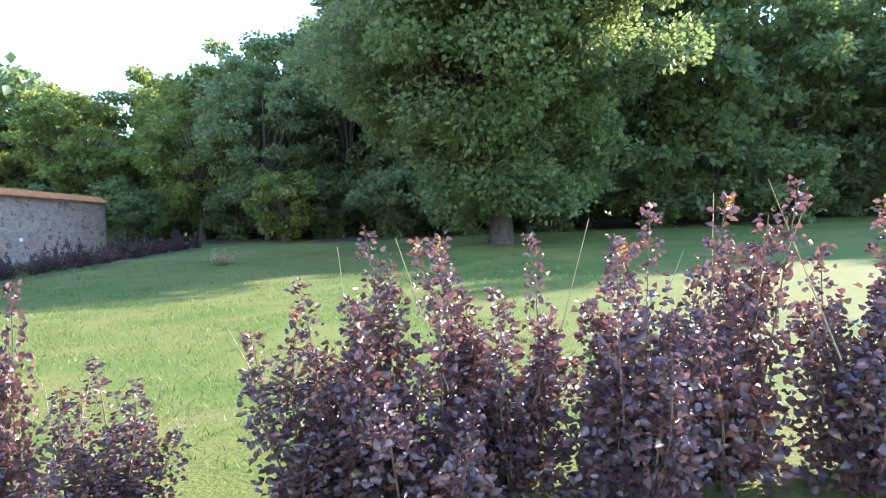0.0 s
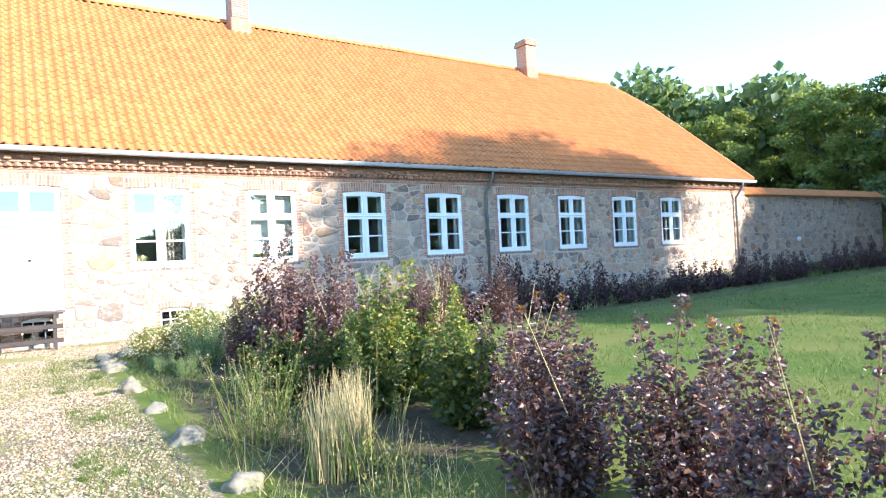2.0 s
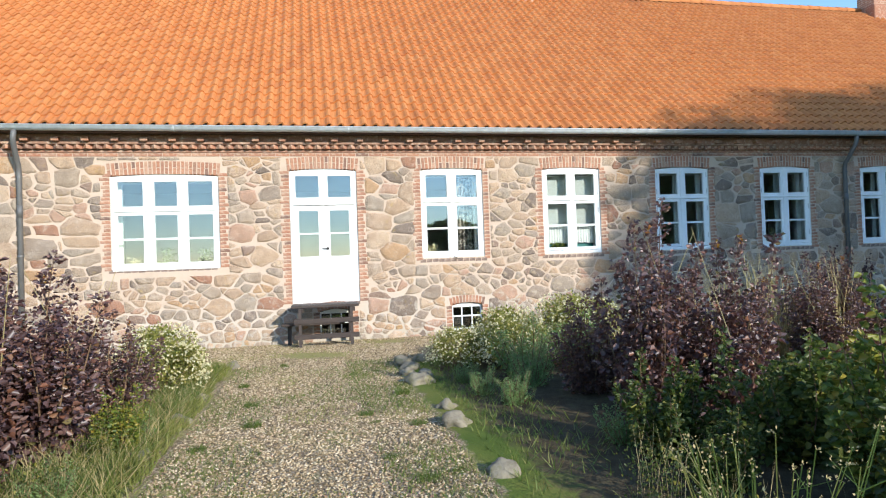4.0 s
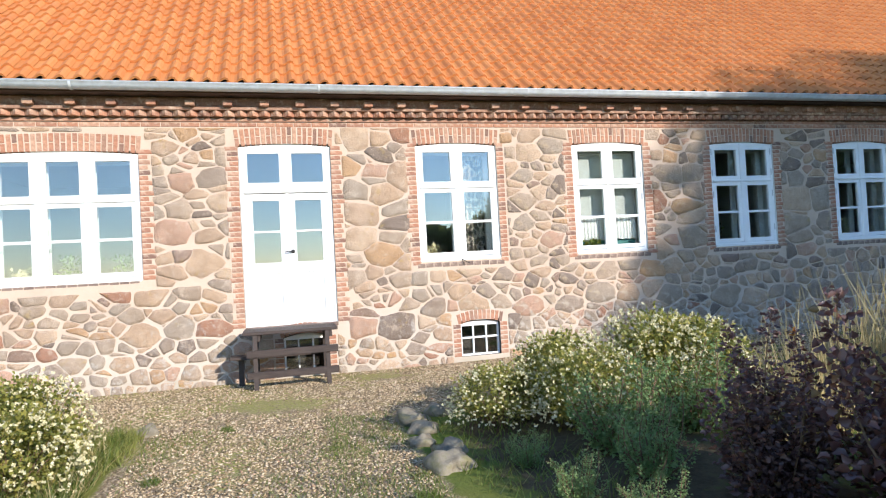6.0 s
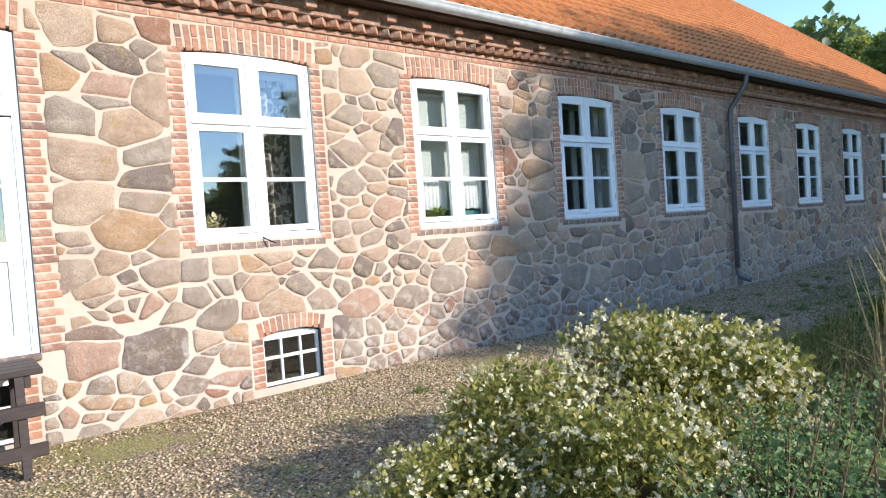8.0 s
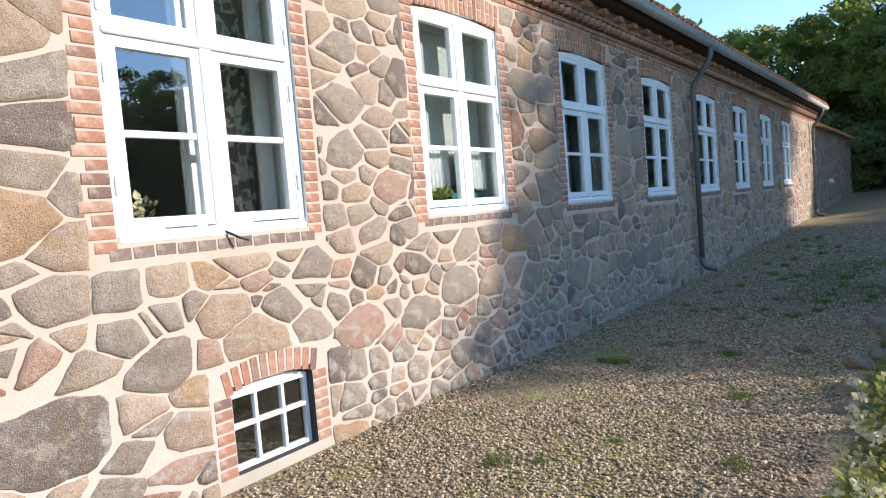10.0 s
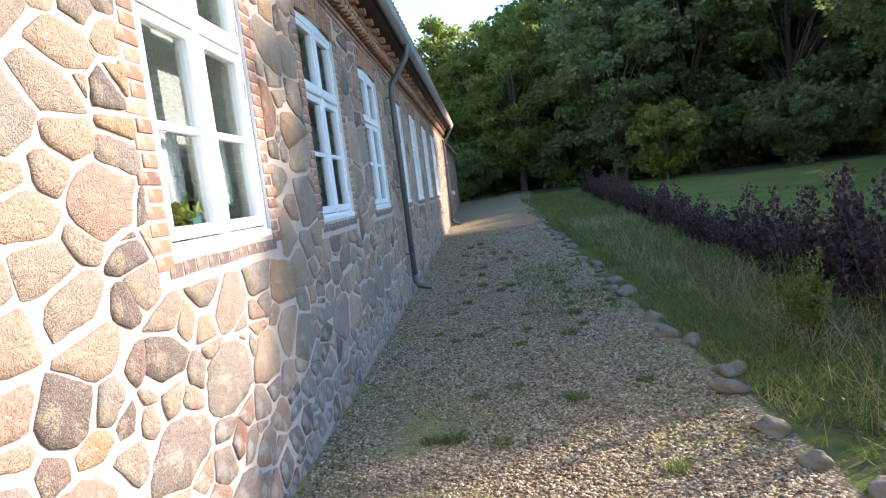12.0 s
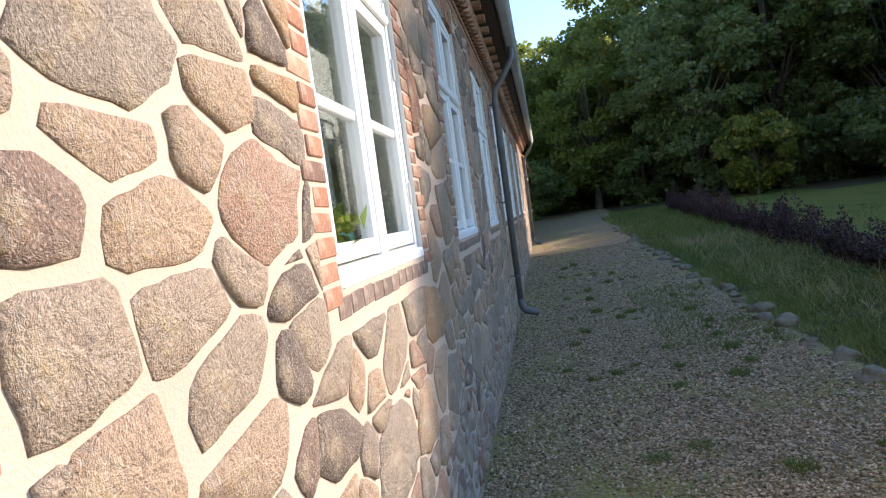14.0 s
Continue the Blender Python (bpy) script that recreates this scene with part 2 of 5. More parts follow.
DRAPE = DRAPE.done(DRAPE.ramp(DRAPE.noise(11, 2, 0.4), [(0.46, (0.10, 0.085, 0.075)), (0.50, (0.46, 0.41, 0.34)), (0.58, (0.42, 0.37, 0.30)), (0.61, (0.13, 0.11, 0.095))]), 0.95)
# near-black colour stands in for the unlit cellar and its window recesses
CELLAR_SHADE = make_paint("unlit_cellar_dark", (0.05, 0.047, 0.043), 0.95, (0.09, 0.085, 0.08))
TERRACOTTA = make_paint("terracotta", (0.42, 0.18, 0.09), 0.85)
TEAL = make_paint("teal_paint", (0.05, 0.20, 0.19), 0.6)
PURPLE = make_leaf("purple_leaf", [(0.0, (0.064, 0.037, 0.042)), (0.4, (0.115, 0.066, 0.067)), (0.75, (0.18, 0.10, 0.085)), (0.94, (0.25, 0.105, 0.06)), (1.0, (0.16, 0.16, 0.05))], 0.46, (0.34, 0.12, 0.09), 0.26, 0.9)
MOSS = make_leaf("yellow_green_short_grass", [(0.0, (0.16, 0.19, 0.045)), (0.5, (0.26, 0.27, 0.065)), (1.0, (0.37, 0.33, 0.12))], 0.6, (0.4, 0.45, 0.1), 0.35)
YOUNG = make_leaf("young_orange_leaf", [(0.0, (0.42, 0.22, 0.04)), (0.5, (0.46, 0.15, 0.04)), (1.0, (0.40, 0.30, 0.05))], 0.5, (0.7, 0.35, 0.05), 0.4)
GREEN = make_leaf("shrub_leaf", [(0.0, (0.034, 0.055, 0.014)), (0.5, (0.066, 0.09, 0.02)), (0.85, (0.14, 0.15, 0.032)), (1.0, (0.30, 0.25, 0.045))], 0.5)
YELLOWGREEN = make_leaf("yellow_green_leaf", [(0.0, (0.06, 0.10, 0.02)), (0.4, (0.13, 0.18, 0.03)), (0.8, (0.27, 0.25, 0.04)), (1.0, (0.36, 0.27, 0.05))], 0.45)
BLUEGREEN = make_leaf("blue_green_leaf", [(0.0, (0.13, 0.22, 0.075)), (1.0, (0.29, 0.39, 0.155))], 0.6, (0.3, 0.45, 0.15), 0.4)
ROSELEAF = make_leaf("rose_leaf", [(0.0, (0.07, 0.09, 0.02)), (0.35, (0.20, 0.21, 0.05)), (0.8, (0.38, 0.35, 0.09)), (1.0, (0.46, 0.36, 0.11))], 0.42, (0.5, 0.52, 0.12), 0.45)
DUSK = make_leaf("dark_purple_leaf", [(0.0, (0.035, 0.022, 0.028)), (0.6, (0.06, 0.036, 0.042)), (1.0, (0.10, 0.055, 0.05))], 0.5, (0.2, 0.07, 0.05), 0.15, 0.3)
PETAL = make_leaf("cream_petal", [(0.0, (0.76, 0.66, 0.36)), (1.0, (0.82, 0.77, 0.56))], 0.7, (0.8, 0.75, 0.5), 0.3)
OAK = make_leaf("tree_leaf", [(0.0, (0.08, 0.11, 0.042)), (0.4, (0.115, 0.165, 0.055)), (0.8, (0.155, 0.205, 0.065)), (1.0, (0.21, 0.22, 0.075))], 0.45, (0.36, 0.46, 0.12), 0.42, 0.5)
LIME = make_leaf("sunlit_wood_leaf", [(0.0, (0.08, 0.12, 0.035)), (0.5, (0.13, 0.19, 0.042)), (1.0, (0.26, 0.24, 0.06))], 0.45, (0.45, 0.52, 0.09), 0.5)
STRAW = make_leaf("dry_straw", [(0.0, (0.42, 0.32, 0.15)), (0.6, (0.52, 0.42, 0.22)), (1.0, (0.34, 0.28, 0.12))], 0.7, (0.6, 0.5, 0.25), 0.25)
BLADE = make_leaf("grass_blade", [(0.0, (0.07, 0.115, 0.02)), (0.6, (0.12, 0.165, 0.03)), (0.9, (0.19, 0.19, 0.05)), (1.0, (0.32, 0.28, 0.12))], 0.6, (0.3, 0.45, 0.08), 0.3)
STEM = make_bark("woody_stem", (0.13, 0.08, 0.05), (0.30, 0.20, 0.12))
BARK = make_bark("tree_bark", (0.05, 0.04, 0.03), (0.14, 0.12, 0.09))
GROUND = make_ground()
PEBBLE = Nodes("pebble")
PEBBLE = PEBBLE.done(PEBBLE.ramp(PEBBLE.any_random(), [(0.0, (0.12, 0.088, 0.052)), (0.25, (0.27, 0.20, 0.115)), (0.5, (0.39, 0.295, 0.175)), (0.75, (0.50, 0.39, 0.245)), (0.92, (0.64, 0.525, 0.37)), (1.0, (0.38, 0.215, 0.13))]), 0.85, spec=0.25)
ROCK = Nodes("boulder")
_c = ROCK.ramp(ROCK.noise(6, 6, 0.7), [(0.3, (0.12, 0.10, 0.07)), (0.5, (0.26, 0.225, 0.165)), (0.62, (0.20, 0.18, 0.10)), (0.75, (0.13, 0.13, 0.055))])
ROCK.bump(ROCK.noise(40, 5), 0.6, 0.01)
ROCK = ROCK.done(_c, 0.9, spec=0.2)


# ---- mesh helpers ----
def mesh_of(name, verts, faces, *mats, smooth=False):
    me = bpy.data.meshes.new(name)
    me.from_pydata([tuple(v) for v in verts], [], faces)
    for m in mats:
        me.materials.append(m)
    if smooth:
        me.polygons.foreach_set("use_smooth", [True] * len(me.polygons))
    me.update()
    return me


def put_part(name, me, parent=None, label="", at=None):
    ob = new(name, me)
    if parent is not None:
        ob.parent = parent
    if at is not None:
        ob.matrix_basis = at
    if label:
        tagged(ob, label)
    return ob


def thing(name, label, category, group="", kind="", at=None):
    ob = new(name)
    ob.empty_display_size = 0.1
    if at is not None:
        ob.matrix_basis = at
    return tagged(ob, label, category, group, kind)


def box(name, lo, hi, mat, bevel=0.004):
    """A box between two corners, with softened edges."""
    bm = bmesh.new()
    bmesh.ops.create_cube(bm, size=1)
    s = [hi[i] - lo[i] for i in range(3)]
    c = [(hi[i] + lo[i]) / 2 for i in range(3)]
    for v in bm.verts:
        v.co = Vector([v.co[i] * s[i] + c[i] for i in range(3)])
    if bevel:
        bmesh.ops.bevel(bm, geom=bm.edges[:], offset=min(bevel, min(s) * 0.3), segments=1, affect="EDGES")
    me = bpy.data.meshes.new(name)
    bm.to_mesh(me)
    bm.free()
    me.materials.append(mat)
    return me


def tube(points, radii, sides=6):
    """Vertices and faces of a tapered tube along points."""
    vs, fs = [], []
    pts = [Vector(p) for p in points]
    for i, p in enumerate(pts):
        d = (pts[min(i + 1, len(pts) - 1)] - pts[max(i - 1, 0)]).normalized()
        a = d.cross(Vector((0.3, 0.9, 0.2)) if abs(d.y) < 0.9 else Vector((1, 0, 0))).normalized()
        b = d.cross(a)
        for k in range(sides):
            t = 2 * math.pi * k / sides
            vs.append(p + (a * math.cos(t) + b * math.sin(t)) * radii[i])
    for i in range(len(pts) - 1):
        for k in range(sides):
            fs.append((i * sides + k, i * sides + (k + 1) % sides, (i + 1) * sides + (k + 1) % sides, (i + 1) * sides + k))
    fs.append(tuple(range(sides))[::-1])
    fs.append(tuple((len(pts) - 1) * sides + k for k in range(sides)))
    return vs, fs


def joined(pieces):
    vs, fs = [], []
    for v, f in pieces:
        o = len(vs)
        vs.extend(v)
        fs.extend(tuple(i + o for i in q) for q in f)
    return vs, fs


def ring(y0, y1, z0, z1, w, x0, x1, arch=0.0, wt=None, wb=None):
    """A rectangular frame in a wall that faces +x; its head may rise in a shallow arch."""
    wt, wb = wt or w, wb or w
    N = 8
    outer = [(y0, z0), (y1, z0)] + [(y1 + (y0 - y1) * i / N, z1 + arch * (1 - (2 * i / N - 1) ** 2)) for i in range(N + 1)]
    a, b = y0 + w, y1 - w
    inner = [(a, z0 + wb), (b, z0 + wb)] + [(b + (a - b) * i / N, z1 - wt) for i in range(N + 1)]
    n = len(outer)
    vs = [(x, y, z) for x in (x0, x1) for loop in (outer, inner) for y, z in loop]
    fs = []
    for i in range(n):
        j = (i + 1) % n
        fs += [(2 * n + i, 2 * n + j, 3 * n + j, 3 * n + i), (i, n + i, n + j, j), (i, j, 2 * n + j, 2 * n + i), (n + i, 3 * n + i, 3 * n + j, n + j)]
    return vs, fs


def leaves(name, pos, way, size, mat, wide=0.6, curl=0.25, lobed=False, seed=1):
    """Many folded leaves as one mesh: pos (n,3), way (n,3), size (n)."""
    rg = np.random.default_rng(seed)
    n = len(pos)
    d = way / np.maximum(np.linalg.norm(way, axis=1, keepdims=True), 1e-6)
    side = np.cross(d, rg.normal(size=(n, 3)) + np.array([0, 0, 0.2]))
    side /= np.maximum(np.linalg.norm(side, axis=1, keepdims=True), 1e-6)
    up = np.cross(side, d)
    s = size[:, None]
    if lobed:
        cols = [pos, pos + s * (0.30 * d + wide * 0.42 * side + curl * 0.5 * up), pos + s * (0.68 * d + wide * 0.38 * side + curl * 0.45 * up),
                pos + s * (d - curl * 0.3 * up), pos + s * (0.66 * d - wide * 0.38 * side + curl * 0.45 * up), pos + s * (0.30 * d - wide * 0.42 * side + curl * 0.5 * up)]
        k, quads = 6, [(0, 1, 2, 3), (0, 3, 4, 5)]
    else:
        cols = [pos, pos + s * (0.5 * d + wide * 0.5 * side + curl * up * 0.5), pos + s * d, pos + s * (0.5 * d - wide * 0.5 * side + curl * up * 0.5)]
        k, quads = 4, [(0, 1, 2), (0, 2, 3)]
    v = np.stack(cols, 1).reshape(-1, 3)
    base = np.arange(n) * k
    f = np.stack([base[:, None] + np.array(q) for q in quads], 1).reshape(-1, len(quads[0]))
    me = bpy.data.meshes.new(name)
    me.vertices.add(len(v))
    me.vertices.foreach_set("co", v.astype(np.float32).ravel())
    me.loops.add(f.size)
    me.loops.foreach_set("vertex_index", f.astype(np.int32).ravel())
    me.polygons.add(len(f))
    me.polygons.foreach_set("loop_start", (np.arange(len(f)) * f.shape[1]).astype(np.int32))
    me.update(calc_edges=True)
    me.materials.append(mat)
    return me


# ---- the ground ----
def lerp_table(v, table):
    for (a, p), (b, q) in zip(table, table[1:]):
        if v <= b:
            t = max(0, min(1, (v - a) / (b - a)))
            return p + (q - p) * t
    return table[-1][1]


RISE = [(-20, 0.23), (1.5, 0.22), (4, 0.22), (6.5, 0.21), (9, 0.22), (12, 0.26), (16, 0.36), (24, 0.55), (40, 0.91), (60, 1.36), (120, 2.06)]


def gz(x, y):
    """Height of the ground."""
    z = lerp_table(y, RISE)
    away = max(0.0, min(1.0, (x - 1.0) / 2.0)) * max(0.0, min(1.0, (y - 1.5) / 4))
    return z + 0.10 * away + 0.004 * max(0, min(x, 40) - 3) * max(0, min(1, (y - 2) / 8)) * 1.5 + 0.03 * noise.noise((x * 0.35, y * 0.35, 0))


def stone_edge(y):
    """Where the row of boulders runs beside the gravel strip."""
    return 2.74 + 0.004 * (y - 5) + (0.07 * max(0, y - 24))


def cover(x, y):
    gravel = max(0.0, min(1.0, 0.5 + (stone_edge(y) - x) / 0.3)) if y > -14 else 0
    if y > 42:
        gravel *= max(0, 1 - (y - 42) / 3)
    lane = max(0.0, min(1.0, 0.5 + min(1.0 - y, y + 1.25) / 0.3)) if x > 1 else 0
    gravel = max(gravel, lane)
    soil = 0.0
    def band(v, a, b, soft):
        return max(0.0, min(1.0, (v - a) / soft, (b - v) / soft))
    soil = max(0.72 * band(y, 0.9, 3.5, 0.7) * band(x, 2.3, 11.8, 1.2), 0.72 * band(y, -3.6, -1.1, 0.7) * band(x, 2.0, 10.5, 1.2), 0.45 * band(y, 1.0, 3.2, 0.7) * band(x, 10.5, 26, 2))
    if 2.7 < x < 5.4 + 0.06 * y and 3 < y < 34:
        soil = max(soil, 0.5)
    if y > 36 and x > 4 or y > 30 and x > 12:
        soil = max(soil, 0.62)
    return gravel, soil


def build_ground():
    def steps(stops):
        out = [stops[0][0]]
        for (a, s), (b, _) in zip(stops, stops[1:]):
            n = max(1, round((b - a) / s))
            out += [a + (b - a) * (i + 1) / n for i in range(n)]
        return out
    xs = steps([(-900, 200), (-100, 20), (-20, 4), (0, 0.15), (8, 0.3), (22, 0.8), (46, 6), (100, 100), (900, 1)])
    ys = steps([(-900, 200), (-100, 20), (-20, 2), (-4, 0.2), (5, 0.2), (14, 0.4), (30, 1), (60, 6), (100, 100), (900, 1)])
    vs = [(x, y, gz(x, y)) for y in ys for x in xs]
    w = len(xs)
    fs = [(j * w + i, j * w + i + 1, (j + 1) * w + i + 1, (j + 1) * w + i) for j in range(len(ys) - 1) for i in range(w - 1)]
    me = mesh_of("ground", vs, fs, GROUND, smooth=True)
    col = me.color_attributes.new("cover", "FLOAT_COLOR", "POINT")
    data = []
    for x, y, _ in vs:
        g, s = cover(x, y)
        data += [g, s, 0, 1]
    col.data.foreach_set("color", data)
    tagged(new("ground", me), "mown lawn, pale gravel paths and planted beds", "ground", kind="structure")


build_ground()

# ---- the house ----
Y_A, Y_B = -12.0, 24.5            # ends of the house
WIN_W, WIN_Z0, WIN_Z1 = 1.20, 1.67, 3.31
WIN_C = [2.54, 4.95, 7.37, 9.79, 12.28, 14.71, 17.2, 19.74]
BIG = (-3.42, -1.66, 1.62, 3.23)  # the three-light window
DOOR = (-0.45, 0.75, 0.92, 3.31)
CELLAR = [(0.02, 0.60), (2.47, 3.06)]
CELLAR_Z = (0.29, 0.74)
ARCH = 0.036
OPEN = [(c - WIN_W / 2, c + WIN_W / 2, WIN_Z0, WIN_Z1 + ARCH) for c in WIN_C]
OPEN += [(BIG[0], BIG[1], BIG[2], BIG[3] + ARCH), (DOOR[0], DOOR[1], DOOR[2], DOOR[3] + ARCH)]
OPEN += [(a, b, CELLAR_Z[0], CELLAR_Z[1] + 0.06) for a, b in CELLAR]
WALL_TOP = 3.98


def wall_with_openings(y0, y1, z0, z1, x_out, x_in, holes):
    ys = sorted({y0, y1, *[v for h in holes for v in h[:2]]})
    zs = sorted({z0, z1, *[v for h in holes for v in h[2:]]})
    vs, fs, mi = [], [], []

    def quad(pts, m):
        o = len(vs)
        vs.extend(pts)
        fs.append((o, o + 1, o + 2, o + 3))
        mi.append(m)

    for a, b in zip(ys, ys[1:]):
        for c, d in zip(zs, zs[1:]):
            if any(h[0] <= a and b <= h[1] and h[2] <= c and d <= h[3] for h in holes):
                continue
            quad([(x_out, a, c), (x_out, b, c), (x_out, b, d), (x_out, a, d)], 0)
            quad([(x_in, b, c), (x_in, a, c), (x_in, a, d), (x_in, b, d)], 1)
    for a, b, c, d in holes:
        # low cellar recesses get the near-black that paints in their shade
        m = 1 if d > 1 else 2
        quad([(x_out, a, c), (x_out, a, d), (x_in, a, d), (x_in, a, c)], m)
        quad([(x_out, b, d), (x_out, b, c), (x_in, b, c), (x_in, b, d)], m)
        quad([(x_out, a, d), (x_out, b, d), (x_in, b, d), (x_in, a, d)], m)
        quad([(x_out, b, c), (x_out, a, c), (x_in, a, c), (x_in, b, c)], m)
    for y, s in ((y0, 1), (y1, -1)):
        quad([(x_out, y, z0), (x_out, y, z1), (x_in, y, z1), (x_in, y, z0)][::s], 0)
    return vs, fs, mi


vs, fs, mi = wall_with_openings(Y_A, Y_B, -0.4, WALL_TOP, 0.0, -0.5, OPEN)
me = mesh_of("wall_front", vs, fs, MORTAR, PLASTER, CELLAR_SHADE)
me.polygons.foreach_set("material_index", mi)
WALL = tagged(new("wall_front", me), "fieldstone house wall in sandy lime mortar, whitened low down", "wall", kind="structure")
for nm, lo, hi in (("wall_back", (-12.6, Y_A, -0.4), (-12.1, Y_B, WALL_TOP)),):
    tagged(new(nm, box(nm, lo, hi, PLASTER, 0)), "plain back wall of the house", "wall", kind="structure")
for nm, y in (("wall_gable_near", Y_A), ("wall_gable_far", Y_B)):
    s = 0.5 if y < 0 else -0.5
    prof = [(-0.5, -0.4), (-12.1, -0.4), (-12.1, WALL_TOP), (-6.3, 8.9), (-0.5, WALL_TOP)]
    gv = [(x, yy, z) for yy in (y, y + s) for x, z in prof]
    gf = [(0, 1, 2, 3, 4), (9, 8, 7, 6, 5)] + [(i, 5 + i, 5 + (i + 1) % 5, (i + 1) % 5) for i in range(5)]
    tagged(new(nm, mesh_of(nm, gv, gf, MORTAR)), "plastered gable wall of the house", "wall", kind="structure")
tagged(new("floor", box("floor", (-12.1, Y_A + .5, 0.75), (-0.5, Y_B - .5, 0.85), FLOOR_WOOD, 0)), "brown wooden floor boards indoors", "floor", kind="structure")
tagged(new("ceiling", box("ceiling", (-12.1, Y_A + .5, 3.5), (-0.5, Y_B - .5, 3.6), PLASTER, 0)), "white plaster ceiling indoors", "ceiling", kind="structure")
tagged(new("wall_inner", box("wall_inner", (-5.2, Y_A + .5, 0.85), (-5.05, Y_B - .5, 3.5), GREYGREEN, 0)), "grey-green painted inner wall", "wall", kind="structure")
for i, y in enumerate((-4.6, 3.75, 8.6, 13.5, 18.5)):
    nm = "wall_partition_%d" % (i + 1)
    tagged(new(nm, box(nm, (-5.05, y - 0.06, 0.85), (-0.5, y + 0.06, 3.5), GREYGREEN, 0)), "grey-green painted partition wall", "wall", kind="structure")


# ---- windows ----
def casement(parent, y0, y1, z0, z1, bars):
    """One sash: its frame, its panes and the bars between them."""
    w, x0, x1 = 0.056, -0.075, -0.028
    sash = put_part("casement", mesh_of("casement", *ring(y0, y1, z0, z1, w, x0, x1), WHITE), parent)
    levels = [z0 + w] + [z0 + w + (z1 - z0 - 2 * w) * (i + 1) / (bars + 1) for i in range(bars)] + [z1 - w]
    for i, (a, b) in enumerate(zip(levels, levels[1:])):
        lo = a + (0.018 if i else 0)
        hi = b - (0.018 if i < bars else 0)
        p = put_part("pane", box("pane", (-0.056, y0 + w - 0.002, lo), (-0.051, y1 - w + 0.002, hi), GLASS, 0), sash)
        p.visible_shadow = False
        if i:
            put_part("glazing_bar", box("glazing_bar", (-0.068, y0 + w, a - 0.018), (-0.036, y1 - w, a + 0.018), WHITE, 0.004), sash)
    return sash


def hinges(parent, y, zs):
    for z in zs:
        put_part("hinge", box("hinge", (-0.03, y - 0.008, z - 0.05), (-0.012, y + 0.008, z + 0.05), IRONWHITE, 0.003), parent)


IRONWHITE = make_paint("painted_hinge", (0.55, 0.55, 0.53), 0.5)


def window(name, y0, y1, z0, z1, cols, label, transom=0.62):
    ob = thing(name, label, "window", kind="structure")
    put_part("window_frame", mesh_of("window_frame", *ring(y0 + 0.006, y1 - 0.006, z0, z1 - 0.004, 0.045, -0.14, -0.022, ARCH, 0.035, 0.05), WHITE), ob)
    zt = z1 + ARCH - transom
    put_part("transom", box("transom", (-0.13, y0 + 0.04, zt - 0.024), (-0.004, y1 - 0.04, zt + 0.014), WHITE, 0.008), ob)
    put_part("drip_board", box("drip_board", (-0.06, y0 + 0.012, z0 - 0.012), (0.006, y1 - 0.012, z0 + 0.035), WHITE, 0.008), ob)
    a, b = y0 + 0.05, y1 - 0.05
    step = (b - a) / cols
    for i in range(cols):
        if i:
            m = a + i * step
            put_part("mullion", box("mullion", (-0.12, m - 0.036, z0 + 0.045), (-0.016, m + 0.036, z1 + 0.02), WHITE, 0.006), ob)
        l, r = a + i * step + (0.034 if i else 0), a + (i + 1) * step - (0.034 if i < cols - 1 else 0)
        casement(ob, l, r, zt + 0.016, z1 - 0.03, 0)
        casement(ob, l, r, z0 + 0.06, zt - 0.026, 1)
    for y in (y0 + 0.035, y1 - 0.035):
        hinges(ob, y, (z0 + 0.28, zt - 0.22, zt + 0.13, z1 - 0.12))
    # inner sash of the secondary glazing, set back in the reveal
    put_part("inner_frame", mesh_of("inner_frame", *ring(y0 + 0.02, y1 - 0.02, z0 + 0.02, z1, 0.10, -0.30, -0.26), WHITE), ob)
    for i in range(1, cols):
        m = a + i * step
        put_part("inner_mullion", box("inner_mullion", (-0.30, m - 0.05, z0 + 0.11), (-0.262, m + 0.05, z1 - 0.09), WHITE, 0.006), ob)
    put_part("window_sill", box("window_sill", (-0.62, y0 - 0.03, z0 - 0.02), (-0.15, y1 + 0.03, z0 + 0.015), WHITE, 0.006), ob, "white painted inner sill board")
    return ob


for i, c in enumerate(WIN_C):
    window("window_%d" % (i + 1), c - WIN_W / 2, c + WIN_W / 2, WIN_Z0, WIN_Z1, 2, "white painted six-pane wooden window in the stone wall")
window("window_9", *BIG, 3, "wide white wooden window of nine panes")


def cellar_window(name, y0, y1):
    z0, z1 = CELLAR_Z
    ob = thing(name, "small white-barred cellar window with six panes at ground level", "window", kind="structure")
    put_part("window_frame", mesh_of("window_frame", *ring(y0 + 0.004, y1 - 0.004, z0, z1, 0.025, -0.10, -0.06, 0.05), WHITE), ob)
    for i in (1, 2):
        y = y0 + (y1 - y0) * i / 3
        put_part("glazing_bar", box("glazing_bar", (-0.095, y - 0.011, z0 + 0.02), (-0.058, y + 0.011, z1 + 0.03), WHITE, 0.003), ob)
    zm = (z0 + z1) / 2 + 0.03
    put_part("crossbar", box("crossbar", (-0.092, y0 + 0.02, zm - 0.013), (-0.056, y1 - 0.02, zm + 0.013), WHITE, 0.003), ob)
    for i in range(3):
        for a, b in ((z0 + 0.02, zm), (zm, z1 + 0.04)):
            ya, yb = y0 + (y1 - y0) * i / 3, y0 + (y1 - y0) * (i + 1) / 3
            p = put_part("pane", box("pane", (-0.08, ya + 0.008, a), (-0.076, yb - 0.008, b), GLASS, 0), ob)
            p.visible_shadow = False
    return ob


for i, (a, b) in enumerate(CELLAR):
    cellar_window("window_%d" % (i + 10), a, b)
